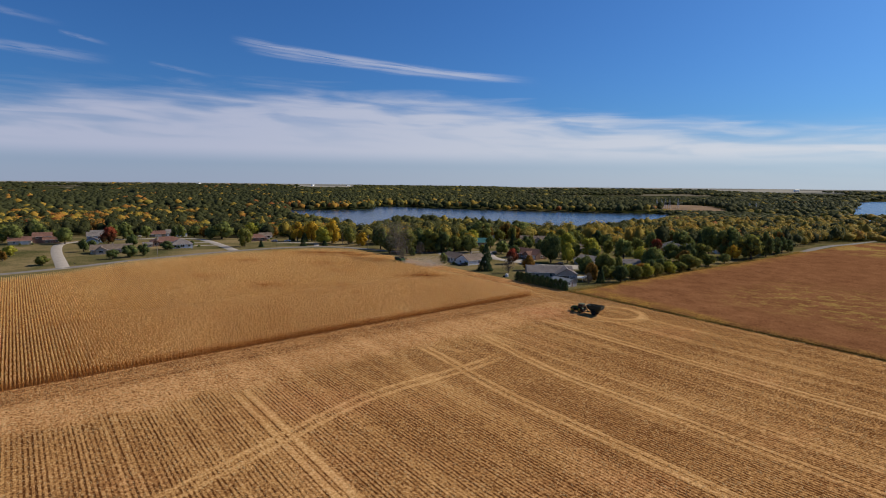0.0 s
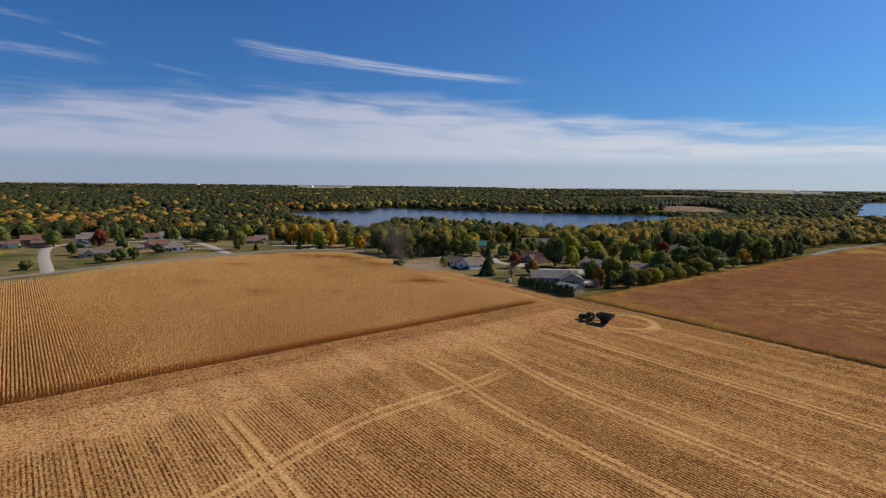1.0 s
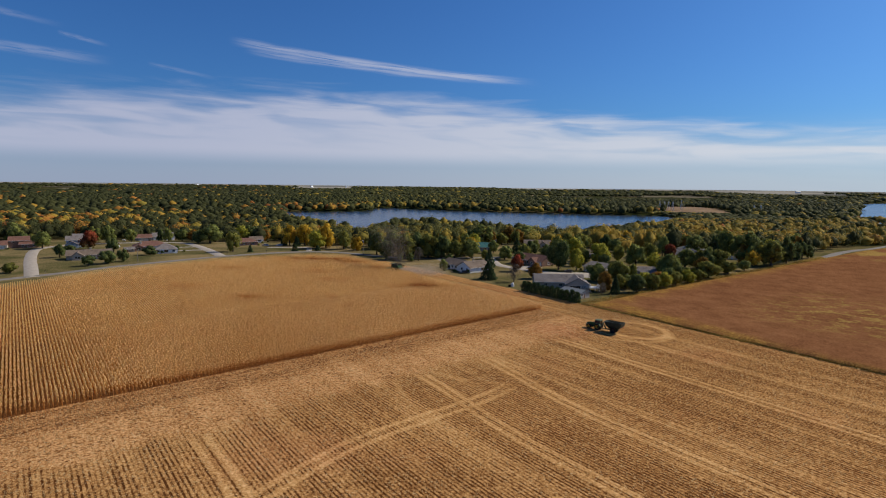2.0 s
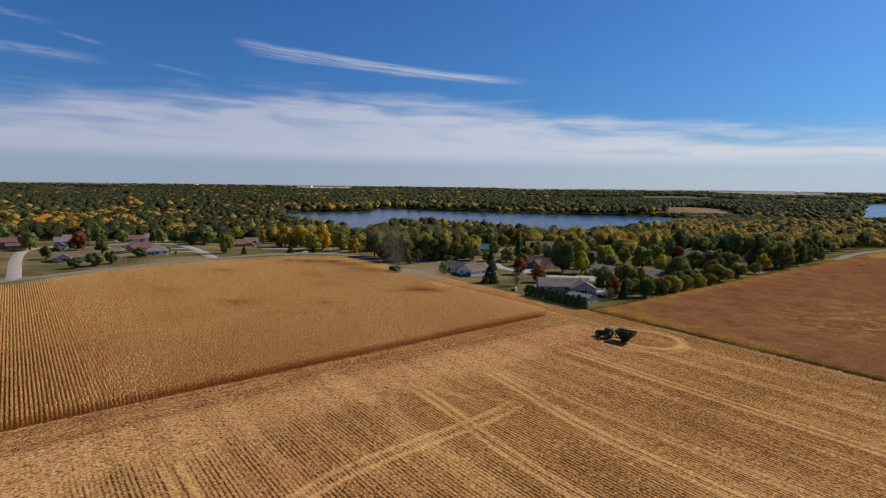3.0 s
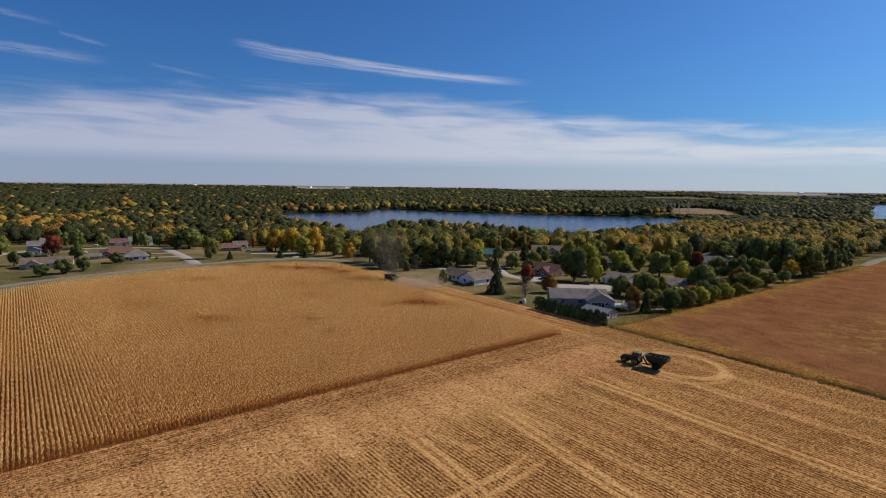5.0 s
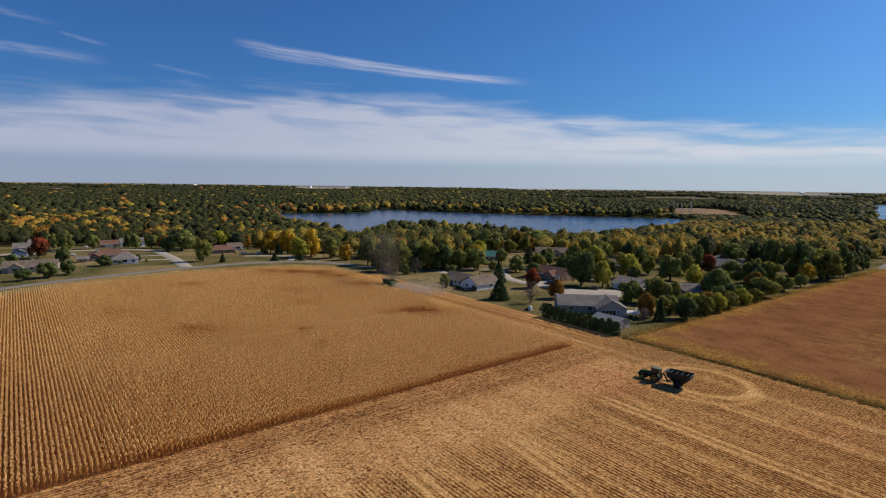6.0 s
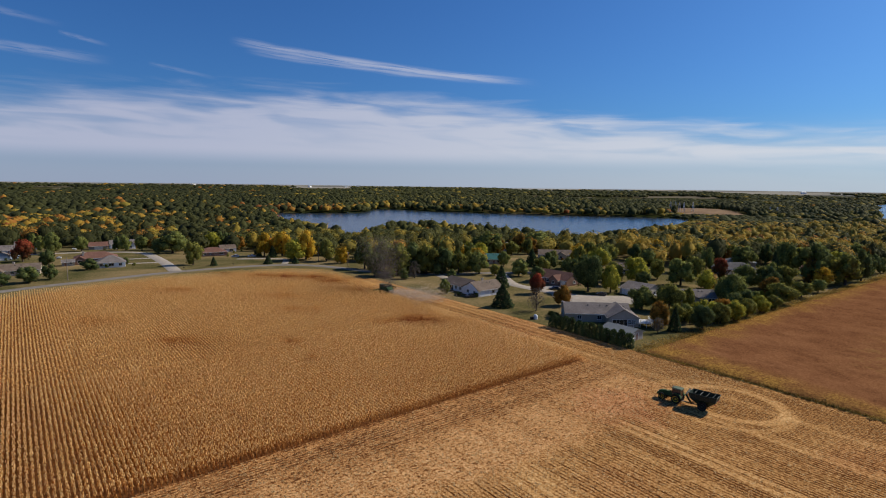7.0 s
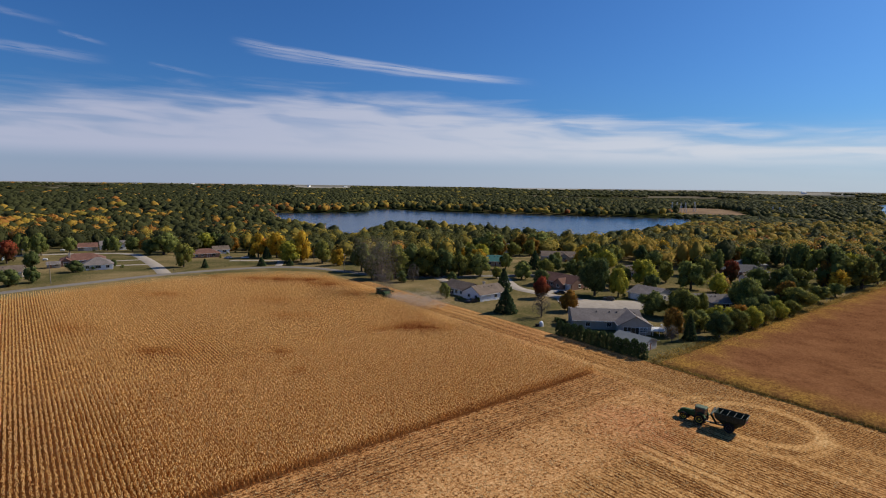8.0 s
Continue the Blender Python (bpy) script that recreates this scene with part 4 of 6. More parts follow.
for kind, spots in (
    ("dark", [(239.9, 239.3, 7.6, 4.1), (218.7, 149.2, 8.1, 3.7), (258.9, 153.9, 7.9, 3.5), (308.2, 166.5, 11.2, 5.2), (373.2, 150.2, 17.2, 4.8), (60.6, 414.1, 9.6, 4.2), (51.2, 362.3, 7.5, 5.2), (59.2, 366.6, 7.5, 3.4), (42.2, 357.7, 6.0, 4.1), (76.8, 390.6, 6.0, 4.4), (84.4, 394.2, 2.5, 2.5), (93.8, 399.5, 4.4, 2.3), (101.2, 485.6, 9.8, 3.3), (119.2, 448.4, 10.4, 5.5), (184.7, 293.9, 12.5, 5.4), (192.1, 279.9, 5.6, 2.8), (59.9, 416.1, 7.9, 3.4), (32.3, 404.6, 8.4, 3.8)]),
    ("dark", [(252, 262, 8, 4), (272, 246, 9, 4.5), (268, 202, 8, 4), (212, 268, 5, 2.6), (274, 262, 10, 5), (239.8, 210.0, 16.5, 6.2), (215.9, 280.9, 14.4, 6.0), (204.9, 292.2, 16.5, 6.4), (38.4, 422.1, 5.9, 3.7), (384, 155.5, 11, 5), (396, 154.5, 12, 5.2), (407, 154.0, 11.5, 4.6), (416, 153.5, 9, 3.6)]),
    ("red", [(218.0, 219.3, 9.2, 3.4), (316.7, 191.5, 12.1, 3.7), (50.4, 442.6, 12.9, 5.5)]),
    ("bare", [(193.8, 197.1, 9.0, 3.3), (202.6, 154.9, 5.4, 2.1), (198.1, 279.5, 8.6, 2.9)]),
    ("rust", [(208.7, 198.0, 8.1, 3.6), (321.9, 332.7, 15.5, 6.1), (209.5, 158.7, 9.2, 3.4), (-6.9, 381.9, 5.8, 3.1), (424.7, 193.9, 13.3, 6.6)]),
    ("green", [(244.8, 256.0, 8.6, 5.1), (289.2, 326.2, 17.0, 9.5), (350.4, 342.7, 16.2, 10.5), (232.6, 271.9, 12.4, 6.1), (186.5, 240.8, 6.7, 2.4), (283.2, 257.9, 5.6, 5.0), (228.5, 177.0, 8.9, 4.9), (288.1, 195.4, 12.9, 6.7), (322.0, 151.4, 6.3, 3.7), (263.6, 161.2, 13.0, 5.8), (352.8, 163.8, 19.7, 10.0), (353.1, 176.5, 20.0, 6.0), (66.2, 474.4, 14.0, 4.7), (57.0, 480.2, 13.3, 4.7), (114.5, 477.7, 10.3, 5.1), (126.2, 444.1, 14.6, 9.0), (189.1, 285.5, 4.4, 2.1), (26.3, 462.0, 12.5, 6.3), (-3.1, 480.6, 14.4, 7.8)]),
    ("green", [(9.5, 556.0, 14.1, 9.1), (368.6, 204.6, 13.8, 6.7), (197.1, 305.5, 16.8, 6.7), (193.4, 318.8, 15.0, 6.3)]),
    ("lime", [(245.9, 203.1, 12.3, 4.1), (277.0, 211.1, 12.7, 6.9), (283.4, 181.9, 10.1, 4.7), (238.0, 148.2, 7.5, 3.6), (259.1, 148.8, 6.6, 3.5), (157.3, 465.2, 13.4, 8.4), (175.0, 367.5, 13.0, 7.6), (-4.0, 399.6, 6.8, 4.2), (300.2, 249.2, 12.0, 6.6)]),
    ("spruce", [(189.1, 209.4, 8.8, 4.6), (216.5, 238.9, 10.0, 4.0), (426, 162, 11, 3.2), (437, 165, 12, 3.4), (447, 168, 11, 3.2), (458, 170, 10, 3.0), (274.5, 275.3, 10.6, 4.3), (209.1, 153.1, 8.1, 2.3), (344.7, 178.3, 14.8, 3.0), (131.6, 372.7, 5.0, 2.1), (165.9, 402.7, 8.5, 2.7), (157.8, 363.1, 5.1, 2.7), (171.0, 357.0, 4.0, 2.4), (170.6, 390.4, 7.6, 3.3)]),
    ("olive", [(262, 256, 9, 4.5), (280, 226, 9, 4.6), (236, 264, 6, 3), (258, 214, 7, 3.4), (266, 236, 8, 4), (210.1, 286.7, 15.8, 7.1), (223.8, 277.7, 11.5, 4.9), (233.6, 169.4, 10.7, 5.4), (295.1, 211.3, 10.6, 4.5), (230.0, 148.9, 7.5, 3.5), (247.6, 148.4, 7.1, 3.3), (268.1, 148.5, 5.8, 3.0), (282.0, 150.8, 8.6, 6.3), (304.0, 151.6, 7.1, 4.7), (354.1, 151.1, 15.7, 8.1), (241.0, 166.3, 8.8, 2.4), (123.1, 380.6, 14.1, 5.3), (189.2, 355.7, 13.2, 5.7), (9.7, 350.6, 5.3, 4.1), (270.9, 218.6, 9.0, 5.1), (294.7, 277.4, 8.0, 3.8), (310.4, 201.1, 12.0, 5.3), (468.2, 236.3, 13.7, 9.4), (195.6, 290.4, 16.8, 7.5)]),
    ("gold", [(192.3, 343.3, 9.8, 4.6), (168.3, 398.0, 15.5, 6.0), (177.4, 392.3, 16.2, 6.1), (182.3, 368.3, 18.6, 6.4), (310.8, 272.4, 11.7, 5.8)]),
):
    for x, y, h, r in spots:
        tree(kind, x, y, h, r)
for i in range(12):
    tree("column", 182.3 + 0.25 * math.sin(i * 2.1), 151.4 + 2.5 * i, 4.5 + 0.4 * math.sin(i * 1.7), 1.55, "clipped dark arborvitae in a hedge beside the field", "hedge_plant", "hedge beside the field")

# more trees scattered through the lots
def fill_trees():
    rng = random.Random(17)
    kinds = ["green", "olive", "olive", "dark", "lime", "green", "gold", "rust"]
    for x0, x1, y0, y1, n in ((262, 400, 156, 262, 46), (300, 345, 250, 330, 12), (250, 300, 305, 345, 12), (225, 262, 278, 305, 6), (-30, 30, 486, 530, 8), (60, 130, 470, 520, 7), (130, 185, 448, 470, 6), (395, 470, 162, 180, 8)):
        for _ in range(n):
            x, y = rng.uniform(x0, x1), rng.uniform(y0, y1)
            if all(math.hypot(x - a, y - b) > 13 for a, b in HOUSES) and not (226 < x < 292 and 186 < y < 258):
                tree(rng.choice(kinds), x, y, rng.uniform(8, 14), rng.uniform(3.6, 6.2))


for i, (x, y) in enumerate([(204, 297), (211, 292.5), (218, 289), (226, 285.5), (234, 281), (242, 283), (229, 292), (214, 300), (200, 303)]):
    tree(("olive", "dark", "green", "olive")[i % 4], x, y, 8.5 + 3.5 * ((i * 7) % 5) / 4, 4.4 + 1.2 * ((i * 3) % 4) / 3)
brush = random.Random(43)
for i in range(34):
    h = brush.uniform(2.2, 6.4) if i % 5 else brush.uniform(6.5, 8.5)
    tree(brush.choice(("olive", "dark", "dark", "green", "lime", "olive", "rust")), 220.0 + 2.35 * i + brush.uniform(-1.6, 1.6), 150.6 + brush.uniform(0.5, 9.0) * (1 - 0.35 * (h < 4)), h, h * brush.uniform(0.38, 0.62), "leafy bush in the overgrown strip along the bean field", "bush", "bushes along the field")

HOUSES = [(347, 199), (327.5, 184.5), (372, 208), (371.5, 176.5), (302, 369), (325, 347), (300, 232), (317, 294.5), (266, 299), (257.5, 172.5), (254, 193.6), (246, 233), (2, 476), (15, 478), (54, 526), (107, 508), (92, 503), (158, 440)]
fill_trees()

# low shrubs by walls, drives and lot lines
def shrubs():
    rng = random.Random(29)
    for hx, hy in HOUSES + [(199, 239), (202, 178), (87, 398), (82, 421), (46, 392), (143, 418), (44, 461)]:
        for _ in range(3):
            a, d = rng.uniform(0, 6.28), rng.uniform(8.5, 12.5)
            h = rng.uniform(1.0, 2.0)
            tree(rng.choice(["dark", "dark", "olive", "rust", "green"]), hx + d * math.cos(a), hy + d * math.sin(a), h, h * rng.uniform(0.55, 0.8), "low rounded shrub near a house", "shrub", "shrubs near the houses")


shrubs()
for x, y, h, r in ((190.6, 185.2, 2.6, 1.7), (192.0, 188.0, 2.2, 1.5), (189.2, 182.4, 2.0, 1.4), (193.6, 190.2, 1.6, 1.2)):
    tree("dark", x, y, h, r, "dense dark shrub against the house end", "shrub", "shrubs near the houses")

# ---- houses ----


def siding(name, colour, dirt):
    def build(k, co):
        x, y, z = k.xyz(co)
        lap = k.math("MODULO", k.math("MULTIPLY", z, 5.0), 1.0)
        big = k.noise(co, 0.6, 4.0)
        return k.mix(k.span(big, 0.4, 0.75, 0.0, 0.6), colour, dirt), lap
    return material(name, build, 0.6, 0.3, bump=(0.5, 0.03))


def shingles(name, a, b):
    def build(k, co):
        x, y, z = k.xyz(co)
        course = k.math("MODULO", k.math("MULTIPLY", z, 12.0), 1.0)
        tab = k.noise(k.stretch(co, 1.0, 1.0, 4.0), 2.2, 2.0)
        big = k.noise(co, 0.35, 3.0)
        f = k.math("ADD", k.math("MULTIPLY", tab, 0.55), k.math("MULTIPLY", big, 0.45))
        return k.mix(k.span(f, 0.38, 0.62), a, b), k.math("ADD", course, tab)
    return material(name, build, 0.9, 0.2, bump=(0.5, 0.03))


WHITE = siding("white_siding", (0.86, 0.85, 0.83), (0.74, 0.72, 0.69))
GREYS = siding("grey_siding", (0.27, 0.25, 0.22), (0.2, 0.185, 0.165))
TAN = siding("tan_siding", (0.48, 0.41, 0.32), (0.38, 0.32, 0.25))
PALE = siding("pale_beige_siding", (0.4, 0.345, 0.29), (0.31, 0.27, 0.225))
BLUES = siding("blue_grey_siding", (0.34, 0.4, 0.46), (0.27, 0.31, 0.36))
BRICK = siding("brown_brick_wall", (0.22, 0.125, 0.09), (0.29, 0.18, 0.13))
ROOF_BROWN = shingles("brown_shingles", (0.13, 0.095, 0.07), (0.2, 0.15, 0.11))
ROOF_GREY = shingles("grey_shingles", (0.14, 0.119, 0.107), (0.215, 0.184, 0.165))
ROOF_DARK = shingles("dark_shingles", (0.07, 0.065, 0.065), (0.12, 0.11, 0.11))
ROOF_RED = shingles("red_brown_shingles", (0.135, 0.066, 0.047), (0.2, 0.1, 0.07))
ROOF_TEAL = worn("green_metal_roof", (0.03, 0.11, 0.09), (0.05, 0.15, 0.12), 0.5, 0.45, 0.5)
ROOF_PALE = worn("pale_metal_roof", (0.165, 0.168, 0.152), (0.22, 0.222, 0.2), 0.5, 0.45, 0.5)
TRIM = worn("white_trim", (0.66, 0.65, 0.62), (0.78, 0.77, 0.74), 2.0, 0.5, 0.4)
GLASS = worn("window_glass", (0.015, 0.018, 0.022), (0.03, 0.034, 0.04), 1.0, 0.08, 0.6, bump=0.0)
DOORS = worn("painted_door", (0.2, 0.1, 0.07), (0.26, 0.14, 0.09), 2.0, 0.6, 0.3)
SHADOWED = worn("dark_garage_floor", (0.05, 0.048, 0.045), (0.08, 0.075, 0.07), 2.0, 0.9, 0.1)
OPENINGS = {}


def opening_meshes(kind, w, h):
    """Frame, filling and sill of a window, door or garage door that faces -y, its foot at z = 0."""
    key = (kind, w, h)
    if key not in OPENINGS:
        def keep(name, bm, mat):
            me = bpy.data.meshes.new(name)
            bmesh.ops.recalc_face_normals(bm, faces=bm.faces[:])
            bm.to_mesh(me)
            bm.free()
            me.materials.append(mat)
            return me
        fr = bmesh.new()
        b = 0.1
        for x0, x1, z0, z1 in ((-w / 2 - b, -w / 2, 0, h), (w / 2, w / 2 + b, 0, h), (-w / 2 - b, w / 2 + b, h, h + b)):
            box(fr, x0, x1, -0.09, 0.06, z0, z1)
        if kind == "window":
            box(fr, -w / 2 - b, w / 2 + b, -0.09, 0.06, -b, 0)
            box(fr, -0.03, 0.03, -0.06, 0.04, 0, h)
        fill = bmesh.new()
        if kind == "garage":
            for i in range(4):
                box(fill, -w / 2, w / 2, -0.05, 0.03, i * h / 4 + 0.015, (i + 1) * h / 4 - 0.015, 0.012)
        else:
            box(fill, -w / 2, w / 2, -0.03, 0.02, 0, h)
            if kind == "door":
                box(fill, -w * 0.3, w * 0.3, -0.045, -0.03, h * 0.1, h * 0.42)
                box(fill, -w * 0.3, w * 0.3, -0.045, -0.03, h * 0.52, h * 0.92)
        sill = bmesh.new()
        box(sill, -w / 2 - 0.16, w / 2 + 0.16, -0.17, 0.0, -0.15, -0.1)
        OPENINGS[key] = keep("frame", fr, TRIM), keep("pane", fill, GLASS if kind == "window" else TRIM if kind == "garage" else DOORS), keep("sill", sill, TRIM)
    return OPENINGS[key]


def house(label, x, y, turn, wall, roof, blocks, openings=(), chimney=None, category="house", group="houses by the fields", name="house"):
    """blocks: (cx, cy, length, depth, eave, rise, turn, gable or hip), the ridge along the length; openings: (block, side f b l r, offset, kind)."""
    ob = thing(name, x, y, turn, label, category, group)
    places = []
    for cx, cy, w, d, e, rise, t, kind in blocks:
        m = pose(cx, cy, 0, 0, 0, t)
        bm = bmesh.new()
        if kind == "gable":
            solid(bm, [(-d / 2, -0.4), (d / 2, -0.4), (d / 2, e), (0, e + rise - 0.12), (-d / 2, e)], -w / 2, w / 2)
        else:
            box(bm, -w / 2, w / 2, -d / 2, d / 2, -0.4, e)
        part("wall", bm, wall, ob, m=m)
        bm = bmesh.new()
        o, th = 0.5, 0.2
        drop = o * rise / (d / 2)
        if kind == "gable":
            solid(bm, [(-d / 2 - o, e - drop), (0, e + rise), (d / 2 + o, e - drop), (d / 2 + o, e - drop + th), (0, e + rise + th), (-d / 2 - o, e - drop + th)], -w / 2 - 0.4, w / 2 + 0.4)
        else:
            base = [bm.verts.new((sx * (w / 2 + o), sy * (d / 2 + o), e - 0.02)) for sx, sy in ((-1, -1), (1, -1), (1, 1), (-1, 1))]
            rim = [bm.verts.new((v.co.x, v.co.y, e + 0.16)) for v in base]
            half = max(w / 2 - d / 2, 0.05)
            a, b = bm.verts.new((-half, 0, e + rise + 0.16)), bm.verts.new((half, 0, e + rise + 0.16))
            bm.faces.new(base[::-1])
            for i in range(4):
                bm.faces.new((base[i], base[(i + 1) % 4], rim[(i + 1) % 4], rim[i]))
            for q in ((rim[0], rim[1], b, a), (rim[1], rim[2], b), (rim[2], rim[3], a, b), (rim[3], rim[0], a)):
                bm.faces.new(q)
        r = part("roof", bm, roof, ob, m=m)
        # gutters on both eaves, vents on the roof's back
        for s in (-1, 1):
            bm = bmesh.new()
            ez = e - drop + 0.05 if kind == "gable" else e + 0.02
            box(bm, -w / 2 - 0.4, w / 2 + 0.4, s * (d / 2 + o) - 0.06, s * (d / 2 + o) + 0.06, ez - 0.02, ez + 0.12)
            part("gutter", bm, TRIM, r, "white gutter")
        if w > 7:
            for u in (-0.22, 0.1, 0.28):
                bm = bmesh.new()
                zz = e + rise * (0.72 if kind == "gable" else 0.6) + 0.15
                box(bm, u * w * 0.6 - 0.16, u * w * 0.6 + 0.16, -d * 0.15 - 0.16, -d * 0.15 + 0.16, zz - 0.1, zz + 0.3, 0.03)
                part("roof_vent", bm, ROOF_DARK, r, "small dark roof vent")
        places.append((m, w, d, e))
    for i, side, u, kind in openings:
        m, w, d, e = places[i]
        at = {"f": pose(u, -d / 2, 0), "b": pose(u, d / 2, 0, 0, 0, 180), "l": pose(-w / 2, u, 0, 0, 0, -90), "r": pose(w / 2, u, 0, 0, 0, 90)}[side]
        size, z = {"window": ((1.3, 1.2), 0.95), "wide": ((2.2, 1.3), 0.9), "door": ((0.95, 2.05), 0.1), "garage": ((4.6, 2.2), 0.05), "small_garage": ((2.7, 2.1), 0.05), "slide": ((2.4, 2.05), 0.1), "upper": ((1.2, 1.2), 3.6)}[kind]
        form = {"wide": "window", "slide": "window", "upper": "window", "small_garage": "garage"}.get(kind, kind)
        fr, fill, sill = opening_meshes(form, *size)
        o = link({"window": "window", "door": "door", "garage": "garage_door"}[form], fr, ob, m @ at @ pose(0, 0, z))
        link("pane" if form == "window" else "panel", fill, o)
        if form == "window":
            link("sill", sill, o)
    if chimney:
        bm = bmesh.new()
        cx, cy, ch = chimney
        box(bm, cx - 0.45, cx + 0.45, cy - 0.35, cy + 0.35, 0, ch, 0.04)
        box(bm, cx - 0.55, cx + 0.55, cy - 0.45, cy + 0.45, ch - 0.25, ch, 0.03)
        part("chimney", bm, TAN, ob, "pale chimney stack")
    return ob


FRONT = [(0, "f", -5.2, "window"), (0, "f", -2.0, "window"), (0, "f", 1.2, "door"), (0, "f", 4.2, "wide"), (0, "l", 0, "window"), (0, "r", 0, "window"), (0, "b", -3, "window"), (0, "b", 3, "window")]
# the near house, its wing and its deck
house("long grey ranch house with a pale brown shingle roof", 202.2, 178.0, -42, PALE, ROOF_GREY,
      [(0, 0, 21, 10, 2.8, 2.6, 0, "gable"), (7.2, -4.0, 12, 9.5, 2.8, 2.6, 90, "gable")],
      [(0, "f", -6.0, "window"), (0, "f", 0.5, "window"), (1, "l", -2.4, "wide"), (1, "l", 0, "slide"), (1, "l", 2.4, "wide"), (1, "b", 2, "window"), (0, "l", 1, "window"), (0, "r", 2, "garage")],
      (-10.6, 1.5, 5.4))
house("grey metal shed with a pale roof beside a hedge", 190.6, 159.2, 90, PALE, ROOF_PALE, [(0, 0, 9.8, 6.2, 2.2, 1.1, 0, "gable")], [(0, "l", 0.0, "door"), (0, "l", 1.9, "window")], None, "shed", "outbuildings", "shed")
house("white L-shaped ranch house with brown shingles", 199.2, 239, 0, WHITE, ROOF_BROWN,
      [(-0.4, 5.6, 14.5, 9.2, 2.6, 2.3, 90, "gable"), (0.6, -6.6, 13.5, 10.2, 2.7, 2.6, 0, "gable")],
      [(0, "b", -4.5, "window"), (0, "b", -1.5, "window"), (0, "b", 1.5, "slide"), (0, "b", 4.5, "window"), (1, "l", -2.6, "window"), (1, "l", 1.5, "window"), (1, "f", -3.6, "garage"), (1, "f", 1.2, "window"), (1, "f", 4.2, "door"), (1, "r", 0, "window")], (3.2, -3.2, 5.8))
house("brick ranch house with a brown roof and front gables", 246.2, 233.2, 90, BRICK, ROOF_RED,
      [(0, 0, 21, 10.5, 2.7, 2.8, 0, "gable"), (-4.5, 4.2, 6, 5, 2.6, 1.9, 90, "gable"), (6.5, 4.0, 5.4, 6, 2.7, 2.3, 90, "gable")],
      [(0, "b", -8.5, "small_garage"), (0, "b", 0, "wide"), (0, "b", 3, "door"), (1, "r", 0, "window"), (2, "r", 0, "wide"), (0, "l", 0, "window"), (0, "r", 0, "window")])
house("low grey garage with a grey roof behind trees", 254, 193.6, 90, TAN, ROOF_GREY, [(0, 0, 12, 13, 2.6, 2.2, 0, "gable")], [(0, "b", 2.5, "garage"), (0, "b", -3.5, "door"), (0, "l", 0, "window")], None, "garage", "outbuildings", "garage")
house("small grey house with dark shingles and a patio", 257.5, 172.5, -42, GREYS, ROOF_GREY,
      [(0, 0, 13, 8.5, 2.7, 2.2, 0, "gable"), (-3.2, -4.4, 6, 5, 2.4, 1.5, 90, "gable")],
      [(0, "f", 2.2, "window"), (0, "f", 4.8, "slide"), (1, "l", 0, "window"), (0, "r", 0, "window"), (0, "l", 0, "window")])
house("pale grey hip-roofed garage wing facing a lawn", 87.0, 398.6, -8, WHITE, ROOF_GREY, [(0, 0, 13, 11.5, 2.5, 3.2, 0, "hip")], [(0, "f", -4.3, "window"), (0, "f", 0.2, "wide"), (0, "f", 4.3, "window"), (0, "l", 0, "window"), (0, "r", 0, "garage")])
house("brick house with a red hip roof and pale chimney", 82.6, 421.0, -6, BRICK, ROOF_RED, [(0, 0, 20, 12, 2.6, 3.0, 0, "hip"), (-7.2, -5.5, 6, 5, 2.5, 1.6, 90, "gable")],
      [(0, "f", -2, "wide"), (0, "f", 1.5, "door"), (0, "f", 4.5, "window"), (1, "l", 0, "wide"), (0, "l", 0, "window"), (0, "r", 0, "window")], (-5.8, -3.4, 6.6))
house("small grey garden shed on a lawn", 69.2, 413.0, -4, GREYS, ROOF_GREY, [(0, 0, 5.6, 4, 2.1, 1.0, 0, "gable")], [(0, "f", -1.2, "door"), (0, "f", 1.2, "window")], None, "shed", "outbuildings", "shed")
house("brown-roofed tan ranch house behind two trees", 46.0, 392.0, -8, TAN, ROOF_BROWN, [(0, 0, 22, 10, 2.6, 2.4, 0, "gable"), (-5.5, -4.4, 7, 5.5, 2.6, 1.8, 90, "gable")],
      [(0, "f", 0.5, "window"), (0, "f", 4.2, "door"), (0, "f", 7.5, "wide"), (1, "l", 0, "wide"), (0, "r", 0, "window"), (0, "l", 0, "window")], (0.5, 0.6, 5.9))
house("grey garage with a red-brown roof", 92.2, 503.5, -4, GREYS, ROOF_RED, [(0, 0, 11, 9, 2.6, 2.3, 0, "gable")], [(0, "f", 0, "garage"), (0, "r", 0, "window")], None, "garage", "outbuildings", "garage")
house("white two-storey house with a grey roof", 107.0, 508.5, -4, WHITE, ROOF_GREY, [(0, 0, 15, 9, 3.4, 2.6, 0, "gable"), (4.5, -3.0, 8, 6.5, 3.2, 2.4, 90, "gable")], [(0, "f", -5, "window"), (0, "f", -2, "door"), (1, "l", 0, "wide"), (0, "r", -1.5, "window"), (0, "r", 1.5, "window")])
house("low house with a dark red hip roof", 143.5, 418.5, -6, BRICK, ROOF_RED, [(0, 0, 15.5, 10, 2.4, 2.5, 0, "hip")], FRONT)
house("small white house beside spruces", 158.8, 440.5, -6, WHITE, ROOF_BROWN, [(0, 0, 9.5, 7.5, 2.6, 2.0, 0, "gable")], [(0, "f", -2.2, "window"), (0, "f", 1.8, "wide"), (0, "r", 0, "window")])
